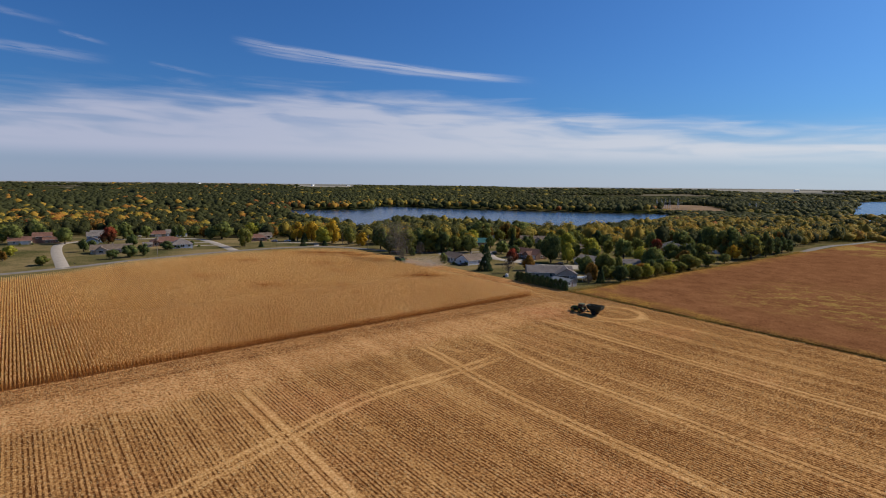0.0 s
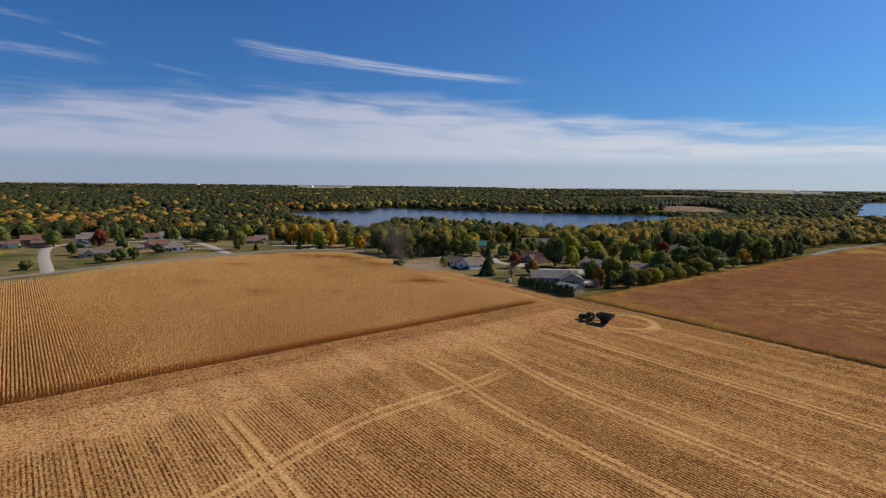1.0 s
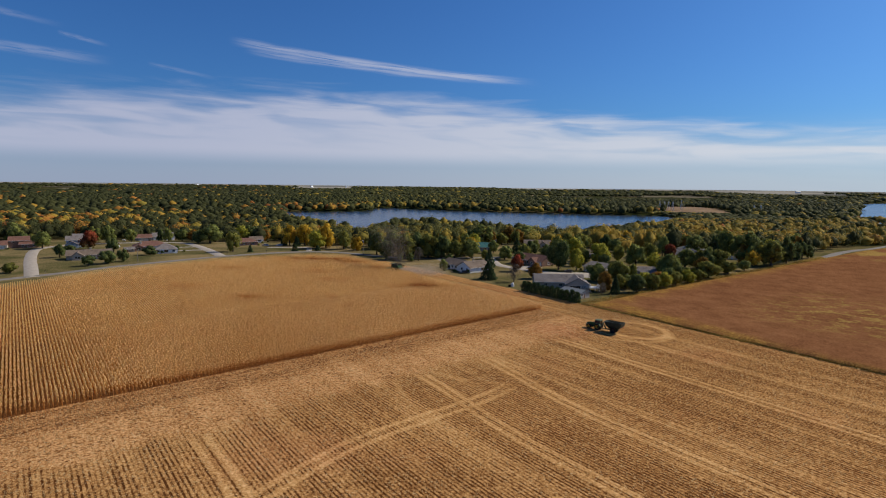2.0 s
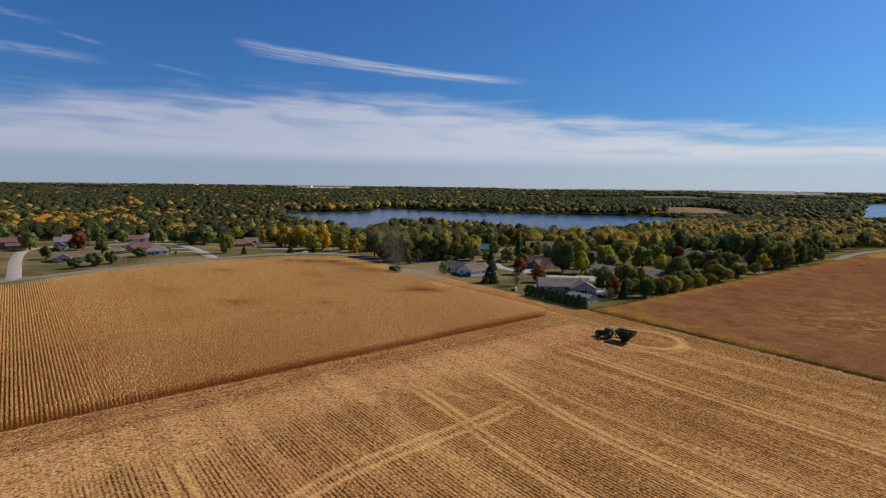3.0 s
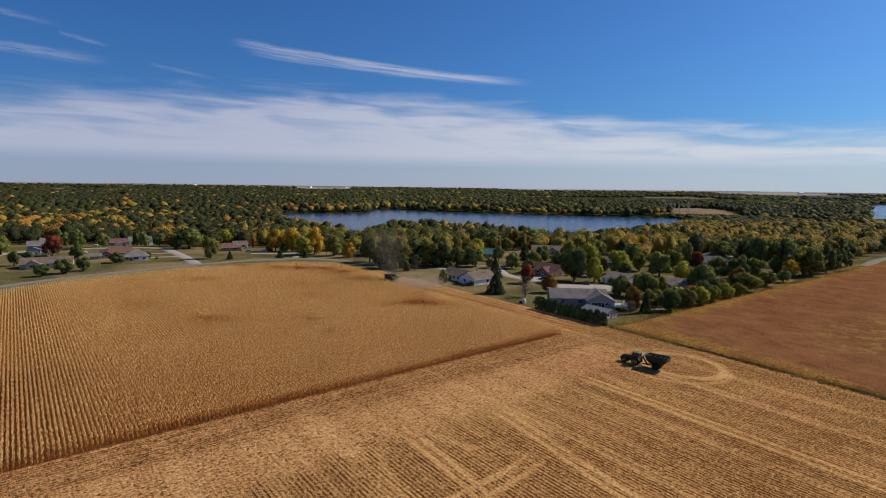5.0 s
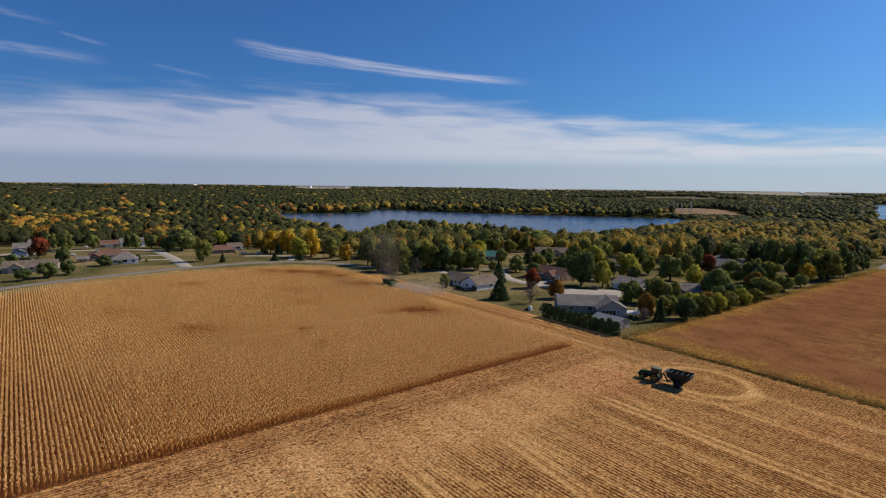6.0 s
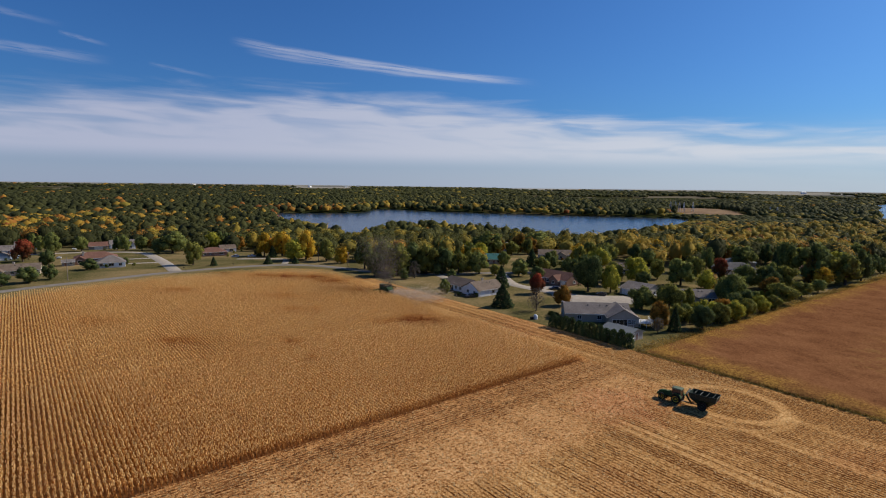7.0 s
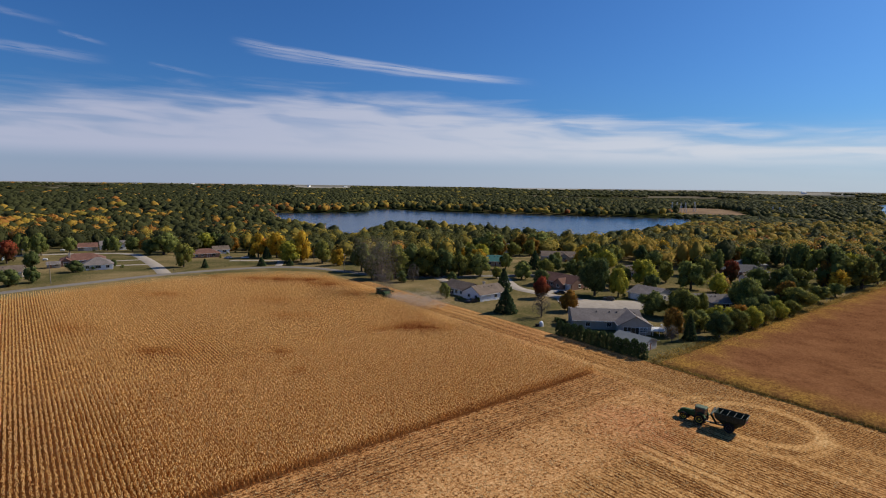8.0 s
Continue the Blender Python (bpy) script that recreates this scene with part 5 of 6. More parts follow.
house("blue-grey two-storey house among trees", 44.0, 461.0, -6, BLUES, ROOF_GREY, [(0, 0, 9.5, 8, 5.2, 2.4, 0, "gable"), (-1.5, -5, 6, 7, 2.7, 1.8, 90, "gable")], [(0, "f", 2.5, "window"), (0, "f", -2.5, "upper"), (0, "f", 2.5, "upper"), (1, "l", 0, "garage"), (0, "r", 0, "window")])
house("grey-roofed house behind trees", 54.0, 526.0, -6, BLUES, ROOF_GREY, [(0, 0, 13, 9, 2.7, 2.4, 0, "gable")], FRONT[:3])
house("tan house with a brown hip roof", 2.0, 476.5, -6, TAN, ROOF_RED, [(0, 0, 13, 10, 2.6, 2.4, 0, "gable")], [(0, "f", -3, "window"), (0, "f", 2.5, "garage"), (0, "r", 0, "window")])
house("two-storey brown house with a red-brown roof", 15.5, 478.0, -6, BRICK, ROOF_RED, [(-1, 1, 11, 9, 4.8, 2.4, 0, "gable"), (4.5, -3, 10, 7, 2.6, 1.8, 0, "gable")], [(1, "f", -3, "window"), (1, "f", 0, "door"), (1, "f", 3, "window"), (0, "f", -3, "upper"), (0, "f", 1, "upper")])
house("house with a green metal roof among trees", 266.0, 299.0, -40, TAN, ROOF_TEAL, [(0, 0, 15, 10.5, 2.7, 2.6, 0, "gable")], FRONT)
house("long low house with a brown roof on a lawn", 317.0, 294.5, -45, TAN, ROOF_BROWN, [(0, 0, 22, 10, 2.7, 2.5, 0, "gable"), (2.5, -4, 6.5, 5.5, 2.6, 2.0, 90, "gable")], [(0, "f", -8, "window"), (0, "f", -4.5, "wide"), (1, "l", 0, "window"), (0, "f", 8, "window"), (0, "r", 0, "wide"), (0, "f", -1.5, "door")])
house("dark-roofed house among shade trees", 347.0, 199.0, -42, BRICK, ROOF_DARK, [(0, 0, 20, 11, 2.8, 3.0, 0, "hip"), (4, -5, 8, 7, 2.7, 2.4, 90, "gable")], [(0, "f", -6, "window"), (0, "f", -2, "wide"), (1, "l", 0, "wide"), (0, "r", 0, "window")])
house("tan-roofed house among shade trees", 327.5, 184.5, -42, WHITE, ROOF_BROWN, [(0, 0, 13, 8, 2.7, 2.2, 0, "gable")], [(0, "f", -3, "garage"), (0, "f", 3, "window"), (0, "r", 0, "window")])
house("pale-roofed house behind shade trees", 372.0, 208.0, -42, GREYS, ROOF_PALE, [(0, 0, 15, 9, 3.4, 2.2, 0, "hip")], FRONT[:4])
house("small white house with a red roof by the field", 371.5, 176.5, -42, WHITE, ROOF_RED, [(0, 0, 10, 7.5, 2.7, 2.4, 0, "gable")], [(0, "f", -2.4, "window"), (0, "f", 2.0, "door"), (0, "l", 0, "window"), (0, "r", 0, "window")])
house("long white building with a pale roof before the woods", 302.0, 369.0, -42, WHITE, ROOF_PALE, [(0, 0, 20, 9, 2.8, 2.0, 0, "gable")], FRONT[:4])
house("narrow grey house before the woods", 325.0, 347.0, -42, BLUES, ROOF_GREY, [(0, 0, 8, 7, 4.6, 2.4, 90, "gable")], [(0, "l", 0, "upper"), (0, "l", -1.2, "window")])
house("pale house half hidden by trees", 300.0, 232.0, -42, TAN, ROOF_BROWN, [(0, 0, 14, 9, 2.7, 2.4, 0, "gable")], FRONT[:4])

# ---- machines in the field ----
PAINT = worn("green_paint", (0.026, 0.065, 0.018), (0.042, 0.09, 0.026), 2.0, 0.7, 0.25)
DARK_PAINT = worn("dark_green_paint", (0.012, 0.022, 0.014), (0.022, 0.035, 0.022), 2.0, 0.55, 0.4)
YELLOW = worn("yellow_rim_paint", (0.7, 0.45, 0.02), (0.8, 0.54, 0.03), 3.0, 0.6, 0.3)
RUBBER = worn("black_tyre_rubber", (0.012, 0.011, 0.01), (0.03, 0.026, 0.022), 4.0, 0.9, 0.2)
STEEL = worn("dull_steel", (0.22, 0.22, 0.22), (0.34, 0.33, 0.32), 4.0, 0.5, 0.4, 0.6)
PALE_PAINT = worn("pale_roof_paint", (0.1, 0.13, 0.08), (0.15, 0.18, 0.115), 2.0, 0.8, 0.2)
GRAIN = worn("corn_kernels", (0.5, 0.3, 0.05), (0.62, 0.4, 0.09), 8.0, 0.9, 0.1)


def wheel(parent, x, y, r, w, label="", rim_mat=None):
    """A wheel with its axle along x: tyre with lugs, and a dished rim."""
    hub = link("wheel", None, parent, pose(x, y, r))
    bm = bmesh.new()
    h = w / 2
    lathe(bm, [(r * 0.56, -h * 0.8), (r * 0.8, -h), (r * 0.93, -h * 0.9), (r * 0.96, 0), (r * 0.93, h * 0.9), (r * 0.8, h), (r * 0.56, h * 0.8)], 28, "x")
    for i in range(24):
        a = i * 15
        box(bm, -h * 0.95 if i % 2 else -0.02, 0.02 if i % 2 else h * 0.95, -0.04, 0.04, r * 0.93, r, 0, pose(0, 0, 0, a, 0, 0))
    part("tyre", bm, RUBBER, hub)
    bm = bmesh.new()
    lathe(bm, [(r * 0.16, -h * 0.9), (r * 0.24, -h * 0.72), (r * 0.52, -h * 0.78), (r * 0.62, -h * 1.03), (r * 0.62, h * 1.03), (r * 0.52, h * 0.78), (r * 0.24, h * 0.72), (r * 0.16, h * 0.9)], 24, "x")
    part("rim", bm, rim_mat or YELLOW, hub, label)
    return hub


def tractor(x, y, turn):
    ob = thing("tractor", x, y, turn, "green tractor with yellow rims hitched to a grain cart", "tractor")
    for s in (-1, 1):
        wheel(ob, s * 1.0, 0, 1.0, 0.58)
        wheel(ob, s * 0.95, 3.0, 0.78, 0.46)
    bm = bmesh.new()
    solid(bm, [(1.0, 1.05), (3.9, 1.0), (4.05, 1.25), (3.95, 1.75), (3.3, 1.98), (1.0, 2.1)], -0.42, 0.42)
    bmesh.ops.bevel(bm, geom=bm.edges[:], offset=0.08, segments=2, affect="EDGES")
    part("hood", bm, PAINT, ob)
    bm = bmesh.new()
    box(bm, -0.3, 0.3, 3.96, 4.07, 1.1, 1.62, 0.03)
    part("grille", bm, RUBBER, ob, "black grille")
    bm = bmesh.new()
    box(bm, -0.35, 0.35, -0.9, 3.6, 0.75, 1.15, 0.06)
    box(bm, -0.75, 0.75, -0.25, 0.25, 0.8, 1.2, 0.06)
    box(bm, -0.75, 0.75, 2.85, 3.15, 0.62, 0.92, 0.05)
    part("chassis", bm, RUBBER, ob, "black chassis and axles")
    bm = bmesh.new()
    for px, py in ((-0.78, -0.75), (0.78, -0.75), (-0.74, 0.95), (0.74, 0.95)):
        box(bm, px - 0.05, px + 0.05, py - 0.05, py + 0.05, 1.35, 2.95)
    box(bm, -0.8, 0.8, -0.78, 0.98, 1.25, 1.5, 0.04)
    part("cab_frame", bm, DARK_PAINT, ob)
    for nm, dims in (("windscreen", (-0.68, 0.68, 0.93, 0.96, 1.5, 2.9)), ("rear_window", (-0.7, 0.7, -0.77, -0.74, 1.5, 2.9)), ("side_window", (-0.79, -0.76, -0.68, 0.88, 1.5, 2.9)), ("side_window", (0.76, 0.79, -0.68, 0.88, 1.5, 2.9))):
        bm = bmesh.new()
        box(bm, *dims)
        part(nm, bm, GLASS, ob)
    bm = bmesh.new()
    box(bm, -0.92, 0.92, -0.98, 1.12, 2.95, 3.22, 0.1, taper=(0.9, 0.9))
    part("cab_roof", bm, PALE_PAINT, ob, "pale cab roof")
    bm = bmesh.new()
    box(bm, -0.25, 0.25, -0.35, 0.15, 1.5, 1.62, 0.04)
    box(bm, -0.25, 0.25, -0.4, -0.28, 1.6, 2.2, 0.04)
    part("seat", bm, RUBBER, ob)
    for s in (-1, 1):
        bm = bmesh.new()
        pts = [(-1.05, 1.45), (-0.7, 1.95), (0.0, 2.12), (0.7, 1.95), (0.7, 2.02), (0.0, 2.2), (-0.75, 2.02), (-1.12, 1.47)]
        solid(bm, pts, s * 1.28, s * 0.78)
        part("fender", bm, PAINT, ob)
        bm = bmesh.new()
        box(bm, s * 0.5 - 0.1, s * 0.5 + 0.1, 3.98, 4.06, 1.5, 1.64, 0.02)
        part("headlight", bm, TRIM, ob)
        bm = bmesh.new()
        tube(bm, (s * 0.8, 0.98, 2.5), (s * 1.15, 1.1, 2.5), 0.02, n=6)
        box(bm, s * 1.15 - 0.1, s * 1.15 + 0.1, 1.07, 1.13, 2.25, 2.65, 0.02)
        part("mirror", bm, RUBBER, ob)
    bm = bmesh.new()
    tube(bm, (0.55, 1.35, 1.9), (0.55, 1.35, 3.0), 0.08, n=10)
    tube(bm, (0.55, 1.35, 3.0), (0.6, 1.28, 3.15), 0.055, n=10)
    part("exhaust_pipe", bm, STEEL, ob)
    bm = bmesh.new()
    for i in range(8):
        box(bm, -0.36 + i * 0.09, -0.29 + i * 0.09, 4.05, 4.4, 0.75, 1.2, 0.015)
    part("front_weights", bm, PAINT, ob)
    bm = bmesh.new()
    for i in range(3):
        box(bm, -1.25, -0.8, 0.75, 1.05, 0.5 + 0.32 * i, 0.55 + 0.32 * i)
    part("steps", bm, RUBBER, ob)
    bm = bmesh.new()
    box(bm, -0.15, 0.15, -1.5, -0.8, 0.55, 0.7, 0.02)
    part("drawbar", bm, STEEL, ob)
    return ob


def grain_cart(x, y, turn):
    ob = thing("grain_cart", x, y, turn, "dark green grain cart with an open hopper", "farm trailer")
    for s in (-1, 1):
        wheel(ob, s * 1.3, 0, 0.98, 0.85, "dark wheel rim", DARK_PAINT)
    # hopper: upright upper sides over sloping lower ones, open at the top
    rings = []
    bm = bmesh.new()
    for hx, y0, y1, z in ((0.5, -0.9, 0.9, 0.75), (1.6, -2.7, 2.6, 2.35), (1.68, -3.0, 2.9, 3.5), (1.6, -2.92, 2.82, 3.5), (1.52, -2.62, 2.52, 2.4), (0.44, -0.84, 0.84, 0.85)):
        rings.append([bm.verts.new(p) for p in ((-hx, y0, z), (hx, y0, z), (hx, y1, z), (-hx, y1, z))])
    bm.faces.new(rings[0][::-1])
    bm.faces.new(rings[-1])
    for p, q in zip(rings[:-1], rings[1:]):
        for i in range(4):
            bm.faces.new((p[i], p[(i + 1) % 4], q[(i + 1) % 4], q[i]))
    part("hopper", bm, DARK_PAINT, ob)
    bm = bmesh.new()
    for s in (-1, 1):
        for i in range(6):
            yy = -2.5 + i * 1.0
            box(bm, s * 1.71 - 0.04, s * 1.71 + 0.04, yy - 0.05, yy + 0.05, 2.35, 3.5)
        tube(bm, (s * 1.66, -3.0, 3.52), (s * 1.66, 2.9, 3.52), 0.07, n=8)
    for yy in (-2.98, 2.88):
        tube(bm, (-1.66, yy, 3.52), (1.66, yy, 3.52), 0.07, n=8)
    part("hopper_rim", bm, DARK_PAINT, ob)
    for i in range(4):
        bm = bmesh.new()
        tube(bm, (-1.62, -2.0 + i * 1.3, 3.38), (1.62, -2.0 + i * 1.3, 3.38), 0.06, n=8)
        part("cross_brace", bm, DARK_PAINT, ob)
    bm = bmesh.new()
    box(bm, -1.2, 1.2, -2.1, 2.0, 1.75, 1.9, 0.05, taper=(0.7, 0.85))
    part("grain", bm, GRAIN, ob, "heap of yellow corn kernels")
    bm = bmesh.new()
    box(bm, -0.15, 0.15, 0.6, 4.0, 0.55, 0.8, 0.03)
    box(bm, -1.3, 1.3, -0.14, 0.14, 0.85, 1.12, 0.03)
    for s in (-1, 1):
        tube(bm, (s * 0.9, 1.2, 0.95), (0, 3.7, 0.68), 0.09, n=8)
        tube(bm, (s * 0.9, -1.4, 1.5), (s * 0.9, 1.4, 1.5), 0.08, n=8)
        tube(bm, (s * 0.9, 0, 0.95), (s * 0.9, 0, 1.7), 0.1, n=8)
    part("frame", bm, DARK_PAINT, ob)
    bm = bmesh.new()
    tube(bm, (-0.5, 2.6, 0.9), (-1.75, 3.35, 3.0), 0.22, n=12)
    tube(bm, (-1.75, 3.35, 3.0), (1.5, 3.5, 3.25), 0.2, n=12)
    tube(bm, (1.5, 3.5, 3.25), (1.9, 3.52, 2.95), 0.24, n=12)
    part("auger", bm, DARK_PAINT, ob, "folded unloading auger")
    bm = bmesh.new()
    box(bm, -1.5, -1.34, -2.82, -2.5, 1.9, 2.02)
    box(bm, 1.34, 1.5, -2.82, -2.5, 1.9, 2.02)
    part("tail_lights", bm, worn("red_lens", (0.3, 0.02, 0.015), (0.36, 0.03, 0.02), 4.0, 0.3, 0.5), ob, "red tail lights")
    bm = bmesh.new()
    for z in (0.0, 0.3, 0.6, 0.9, 1.2):
        tube(bm, (0.6, 3.3, 1.6 + z * 1.5), (1.1, 3.3, 1.6 + z * 1.5), 0.025, n=6)
    for xx in (0.6, 1.1):
        tube(bm, (xx, 3.3, 1.5), (xx, 3.3, 3.5), 0.03, n=6)
    part("ladder", bm, STEEL, ob)
    return ob


def combine(x, y, turn):
    ob = thing("combine_harvester", x, y, turn, "green combine harvester cutting the standing corn", "harvester")
    for s in (-1, 1):
        wheel(ob, s * 1.55, 1.6, 0.98, 0.75)
        wheel(ob, s * 1.35, -2.4, 0.68, 0.5)
    bm = bmesh.new()
    solid(bm, [(-3.9, 1.3), (-3.2, 0.9), (2.1, 0.95), (2.3, 1.9), (2.2, 2.9), (-2.6, 3.1), (-3.7, 2.5)], -1.45, 1.45)
    bmesh.ops.bevel(bm, geom=bm.edges[:], offset=0.1, segments=1, affect="EDGES")
    part("body", bm, PAINT, ob)
    bm = bmesh.new()
    for q in ((-1.5, -1.4, -1.9, 1.2), (1.4, 1.5, -1.9, 1.2)):
        box(bm, q[0], q[1], q[2], q[3], 3.0, 3.75)
    box(bm, -1.5, 1.5, -2.0, -1.9, 3.0, 3.75)
    box(bm, -1.5, 1.5, 1.2, 1.3, 3.0, 3.75)
    part("grain_tank", bm, DARK_PAINT, ob, "open dark grain tank")
    bm = bmesh.new()
    box(bm, -1.35, 1.35, -1.8, 1.15, 3.0, 3.5, 0.05, taper=(0.5, 0.5))
    part("grain", bm, GRAIN, ob, "heap of yellow corn kernels")
    bm = bmesh.new()
    box(bm, -0.95, 0.95, 2.35, 3.85, 1.7, 3.35, 0.12, taper=(0.95, 0.9))
    part("cab", bm, GLASS, ob, "glazed driver's cab")
    bm = bmesh.new()
    box(bm, -1.05, 1.05, 2.2, 4.0, 3.35, 3.6, 0.08)
    part("cab_roof", bm, PALE_PAINT, ob, "pale cab roof")
    bm = bmesh.new()
    tube(bm, (1.55, 1.6, 3.3), (1.75, -4.6, 3.2), 0.2, n=10)
    part("unloading_auger", bm, PAINT, ob)
    bm = bmesh.new()
    box(bm, -0.6, 0.6, 3.6, 5.0, 0.7, 1.5, 0.05)
    part("feeder_house", bm, PAINT, ob)
    bm = bmesh.new()
    box(bm, -3.1, 3.1, 4.9, 5.5, 0.45, 1.25, 0.06)
    head = part("corn_head", bm, PAINT, ob, "green corn header")
    for i in range(9):
        bm = bmesh.new()
        xx = -3.05 + i * 0.762
        v = [bm.verts.new(p) for p in ((xx - 0.24, 5.4, 0.4), (xx + 0.24, 5.4, 0.4), (xx + 0.24, 5.4, 0.8), (xx - 0.24, 5.4, 0.8), (xx, 7.2, 0.25))]
        bm.faces.new(v[:4])
        for j in range(4):
            bm.faces.new((v[j], v[(j + 1) % 4], v[4]))
        part("snout", bm, YELLOW if i in (0, 8) else PAINT, head)
    bm = bmesh.new()
    box(bm, -1.2, 1.2, -4.5, -3.6, 0.9, 1.9, 0.08)
    part("chopper", bm, DARK_PAINT, ob)
    bm = bmesh.new()
    tube(bm, (-0.9, -2.2, 3.0), (-0.9, -2.2, 3.7), 0.12, n=10)
    part("exhaust_pipe", bm, STEEL, ob)
    return ob


tractor(157.2, 122.6, 7.0)
cart = grain_cart(158.2, 117.5, 12.0)
cart.scale = (0.92, 0.92, 0.94)
combine(166.7, 254.5, 0.0)


def build_dust():
    """Chaff and dust blown out behind the harvester."""
    rng = np.random.default_rng(71)
    temp = []
    for _ in range(8):
        a = rng.normal(0, 1, (2, 3))
        a /= np.linalg.norm(a, axis=1)[:, None]
        u, v = a[0] * 0.07, np.cross(a[0], a[1]) * 0.07
        temp.append((np.array([[-u - v, u - v, u + v, -u + v]]), np.array([0.5])))
    t = rng.random(11000) ** 0.8
    low = np.stack([167.0 + 3.0 * t + rng.normal(0, 1.0 + 3.2 * t), 250.0 - 26 * t + rng.normal(0, 1.5, 11000), 6.6 + np.abs(rng.normal(0, 0.6 + 2.0 * t))], 1)
    h = rng.random(15000) ** 0.8
    high = np.stack([167.0 + 3 * h + rng.normal(0, 1.6 + 4.0 * h), 252.0 + 14 * h + rng.normal(0, 1.5 + 3.0 * h), 8.0 + 19 * h + rng.normal(0, 1.0, 15000)], 1)
    for spots, tone in ((low, 0.95), (high, 0.2)):
        n = len(spots)
        ob = scatter("dust", temp, spots, np.stack([0.6 + 0.9 * rng.random(n)] * 2, 1), rng.random(n) * 6.28, np.full(n, tone), 0.0, CHAFF, rng.integers(0, 8, n))
        tagged(ob, "airborne chaff and dust drifting behind the harvester", "dust", kind="stuff")


CHAFF = leafy("corn_chaff", [(0.0, (0.13, 0.115, 0.1)), (0.5, (0.3, 0.24, 0.17)), (1.0, (0.66, 0.55, 0.42))], 0.0, 1.0)
build_dust()

# pale farm buildings along the horizon
for i, a in enumerate((3.0, 9.5, 14.0, 17.5, 21.0, 24.5, 28.0, 29.2, 33.0, 40.0, 47.0, 55.0, 56.0, 63.0, 70.0)):
    d = 4330.0 + 60.0 * ((i * 7) % 5)
    house("white farm building far off on the plain", d * math.sin(radians(a)), d * math.cos(radians(a)), -a + 20.0 * ((i * 3) % 4), WHITE, ROOF_PALE, [(0, 0, 18.0 + 8 * ((i * 5) % 4), 14, 5.0 + 3 * (i % 3), 4, 0, "gable")], (), None, "farm building", "farm buildings on the horizon", "farm_building")

# ---- small things about the yards ----
POLE = worn("weathered_pole_wood", (0.2, 0.16, 0.12), (0.3, 0.25, 0.2), 2.0, 0.95, 0.1)


def utility_pole(x, y, h, arms):
    ob = thing("utility_pole", x, y, 30, "weathered wooden utility pole beside the road", "utility pole", "utility poles")
    bm = bmesh.new()
    tube(bm, (0, 0, -0.3), (0, 0, h), 0.17, 0.11, 10)
    part("pole", bm, POLE, ob)
    if arms:
        bm = bmesh.new()
        box(bm, -1.1, 1.1, -0.16, -0.06, h - 0.7, h - 0.55)
        arm = part("crossarm", bm, POLE, ob)
        for xx in (-1.0, -0.45, 0.45, 1.0):
            bm = bmesh.new()
            lathe(bm, [(0.03, 0), (0.06, 0.04), (0.04, 0.1), (0.06, 0.14), (0.02, 0.2)], 8, at=(xx, -0.11, h - 0.55))
            part("insulator", bm, TRIM, arm)
        bm = bmesh.new()
        lathe(bm, [(0.2, h - 2.0), (0.24, h - 1.95), (0.24, h - 1.2), (0.2, h - 1.1)], 12, at=(0.0, -0.42, 0))
        part("transformer", bm, STEEL, ob)


for x, y, h, arms in ((182.6, 317.0, 10.0, True), (185.0, 357.0, 8.0, False), (65.5, 361.0, 10.5, False), (196.0, 289.5, 9.0, False)):
    utility_pole(x, y, h, arms)


def propane_tank(x, y, turn):
    ob = thing("propane_tank", x, y, turn, "white propane tank on short legs on a lawn", "propane tank", "propane tanks")
    bm = bmesh.new()
    lathe(bm, [(0.1, -1.3), (0.36, -1.22), (0.48, -1.0), (0.5, 0), (0.48, 1.0), (0.36, 1.22), (0.1, 1.3)], 18, "x", (0, 0, 0.85))
    part("tank", bm, TRIM, ob)
    for s in (-0.8, 0.8):
        bm = bmesh.new()
        box(bm, s - 0.06, s + 0.06, -0.3, 0.3, -0.05, 0.5)
        part("leg", bm, STEEL, ob)
    bm = bmesh.new()
    lathe(bm, [(0.2, 1.3), (0.22, 1.34), (0.2, 1.52), (0.05, 1.58)], 12)
    part("valve_cover", bm, TRIM, ob)


propane_tank(66.9, 444.5, -30)
propane_tank(78.0, 497.5, -30)

well = thing("well_cover", 184.9, 189.0, 20, "white domed fibreglass cover on the lawn", "well cover")
bm = bmesh.new()
lathe(bm, [(0.72, -0.05), (0.72, 0.9), (0.66, 1.2), (0.48, 1.5), (0.2, 1.68), (0.05, 1.72)], 20)
part("dome", bm, TRIM, well)
bm = bmesh.new()
lathe(bm, [(0.85, -0.05), (0.85, 0.1), (0.74, 0.14)], 20)
part("base_ring", bm, CONCRETE, well)
bin_ = thing("storage_box", 183.7, 189.6, 10, "low dark plastic box on the lawn", "box")
bm = bmesh.new()
box(bm, -0.5, 0.5, -0.4, 0.4, 0, 0.75, 0.05, taper=(0.94, 0.94))
part("body", bm, RUBBER, bin_)
bm = bmesh.new()
box(bm, -0.54, 0.54, -0.44, 0.44, 0.75, 0.85, 0.03)
part("lid", bm, RUBBER, bin_)


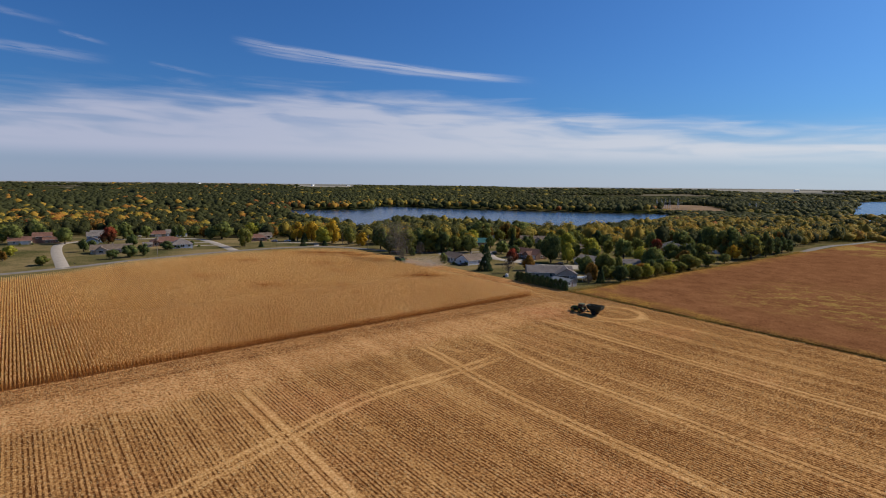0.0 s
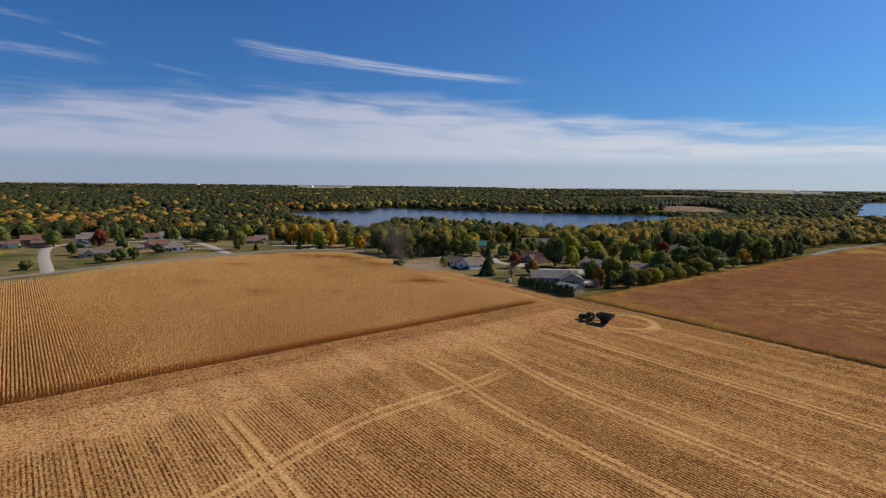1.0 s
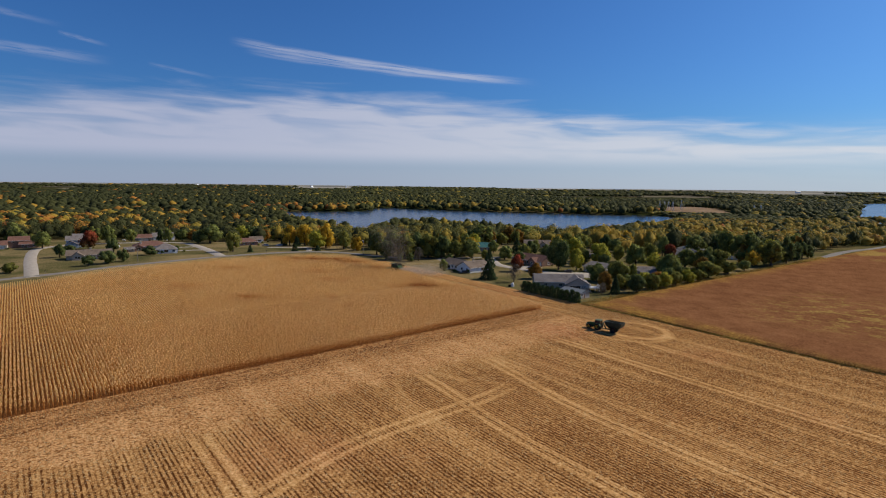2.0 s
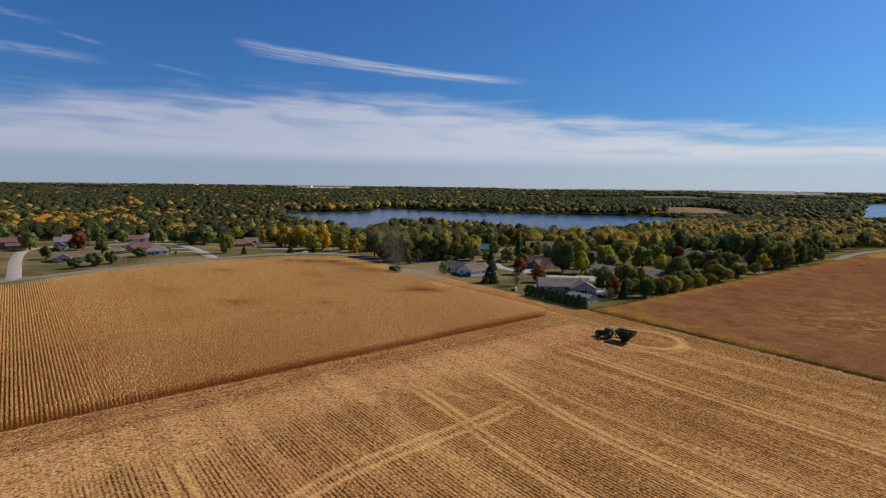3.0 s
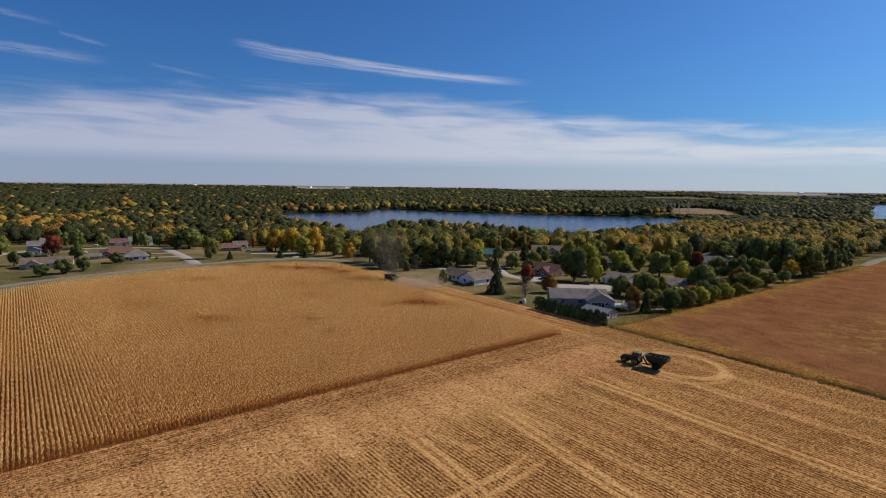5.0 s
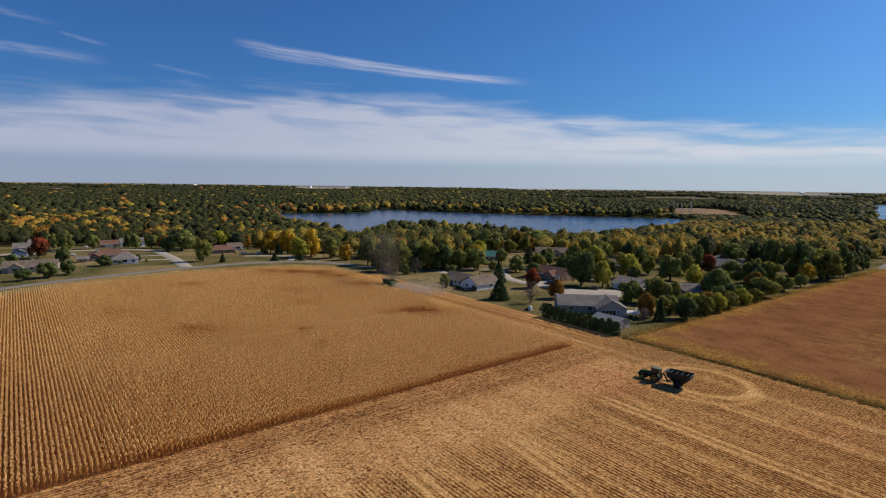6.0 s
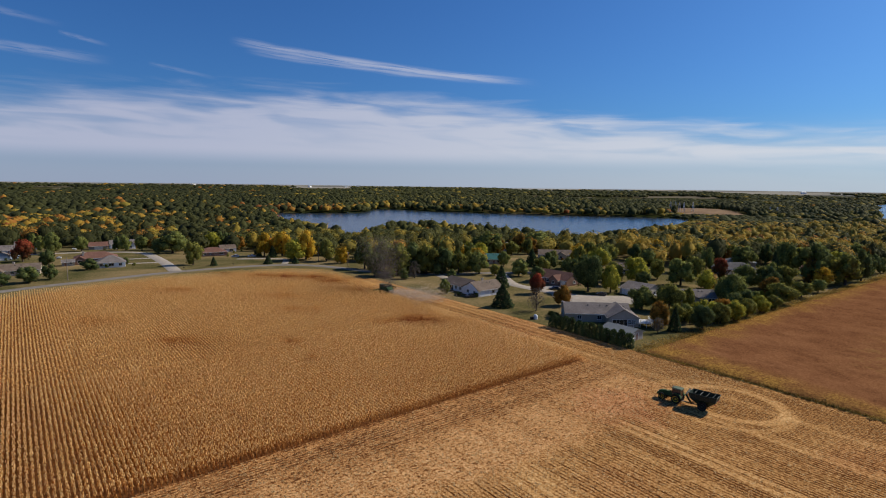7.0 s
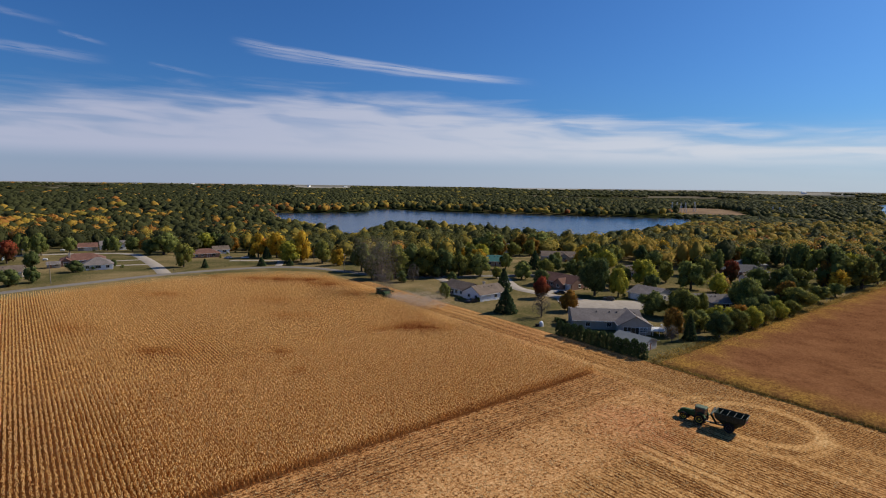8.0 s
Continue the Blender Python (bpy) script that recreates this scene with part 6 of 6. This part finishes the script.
def deck(x, y, turn, w, d, h):
    ob = thing("deck", x, y, turn, "white wooden deck with a railing and steps", "deck")
    for i in range(int(w / 0.3)):
        bm = bmesh.new()
        box(bm, -w / 2 + i * 0.3, -w / 2 + i * 0.3 + 0.28, -d / 2, d / 2, h - 0.06, h)
        part("plank", bm, TRIM, ob)
    n = 5
    for i in range(n):
        for px, py in ((-w / 2 + w * i / (n - 1), -d / 2), (w / 2, -d / 2 + d * i / (n - 1))):
            bm = bmesh.new()
            box(bm, px - 0.06, px + 0.06, py - 0.06, py + 0.06, -0.1, h + 1.0)
            part("post", bm, TRIM, ob)
    for z in (0.35, 0.68, 1.0):
        bm = bmesh.new()
        box(bm, -w / 2, w / 2, -d / 2 - 0.04, -d / 2 + 0.04, h + z - 0.05, h + z + 0.04)
        box(bm, w / 2 - 0.04, w / 2 + 0.04, -d / 2, d / 2, h + z - 0.05, h + z + 0.04)
        part("rail", bm, TRIM, ob)
    for i in range(4):
        bm = bmesh.new()
        box(bm, w / 2, w / 2 + 0.3 * (i + 1), d / 2 - 1.4, d / 2, h - 0.2 * (i + 1) - 0.06, h - 0.2 * (i + 1))
        part("step", bm, TRIM, ob)


deck(206.0, 164.0, -42, 8.0, 5.5, 1.4)

CAR = worn("dark_car_paint", (0.015, 0.017, 0.022), (0.03, 0.032, 0.04), 1.0, 0.3, 0.5)
CAR_WHITE = worn("white_car_paint", (0.62, 0.62, 0.62), (0.7, 0.7, 0.7), 1.0, 0.3, 0.5)


def car(x, y, turn, paint, label):
    ob = thing("car", x, y, turn, label, "car", "parked cars")
    for s in (-1, 1):
        for yy in (-1.35, 1.35):
            wheel(ob, s * 0.75, yy, 0.33, 0.22, "", STEEL)
    bm = bmesh.new()
    solid(bm, [(-2.25, 0.35), (2.25, 0.35), (2.3, 0.7), (2.0, 0.88), (0.95, 0.98), (-1.9, 1.02), (-2.3, 0.9)], -0.88, 0.88)
    bmesh.ops.bevel(bm, geom=bm.edges[:], offset=0.07, segments=2, affect="EDGES")
    part("body", bm, paint, ob)
    bm = bmesh.new()
    solid(bm, [(-1.85, 0.98), (1.0, 0.96), (0.3, 1.46), (-1.4, 1.48)], -0.76, 0.76)
    part("windows", bm, GLASS, ob)
    bm = bmesh.new()
    box(bm, -0.72, 0.72, -1.42, 0.3, 1.45, 1.52, 0.03)
    part("roof", bm, paint, ob)


car(231.0, 221.0, 60, CAR, "dark parked car on a driveway")
car(237.5, 201.5, 20, CAR, "dark parked car under a tree")
car(190.2, 229.0, 80, CAR, "dark car parked beside a white house")
car(160.5, 398.0, 70, CAR_WHITE, "white parked car on a driveway")
car(152.0, 402.0, 40, CAR_WHITE, "white parked car beside a low house")


GALVANISED = worn("pale_galvanised_steel", (0.5, 0.5, 0.5), (0.62, 0.62, 0.61), 4.0, 0.6, 0.3)


def transmission_tower(x, y, h):
    ob = thing("transmission_tower", x, y, 35, "pale steel transmission tower beyond the lake", "pylon", "transmission towers")
    bm = bmesh.new()
    for s, t in ((-1, -1), (1, -1), (1, 1), (-1, 1)):
        tube(bm, (s * 2.2, t * 2.2, -0.5), (s * 0.5, t * 0.5, h), 0.42, 0.3, 6)
    for i in range(5):
        z0, z1 = h * i / 5, h * (i + 1) / 5
        a, b = 2.2 - 1.7 * i / 5, 2.2 - 1.7 * (i + 1) / 5
        tube(bm, (-a, -a, z0), (b, -b, z1), 0.12, n=5)
        tube(bm, (a, a, z0), (-b, b, z1), 0.12, n=5)
    part("mast", bm, GALVANISED, ob)
    for k in (0.78, 0.94):
        bm = bmesh.new()
        tube(bm, (-4.5, 0, h * k), (4.5, 0, h * k), 0.22, n=6)
        part("crossarm", bm, GALVANISED, ob)


for x, y, h in ((1196, 728, 23), (1206, 722, 23), (1214, 717, 22), (1222, 711, 22), (1240, 700, 23), (1293, 562, 20), (1302, 552, 20)):
    transmission_tower(x, y, h)


def mailbox(x, y, turn):
    ob = thing("mailbox", x, y, turn, "small dark mailbox on a wooden post by the road", "mailbox", "mailboxes")
    bm = bmesh.new()
    box(bm, -0.06, 0.06, -0.06, 0.06, -0.1, 1.05)
    part("post", bm, POLE, ob)
    bm = bmesh.new()
    solid(bm, [(-0.14, 1.05), (0.14, 1.05), (0.14, 1.22), (0.08, 1.32), (-0.08, 1.32), (-0.14, 1.22)], -0.28, 0.28)
    part("box", bm, RUBBER, ob)


for x, y, turn in ((139.5, 365.2, 0), (115.0, 365.5, 0), (23.0, 341.0, 20), (171.5, 361.0, -40)):
    mailbox(x, y, turn)
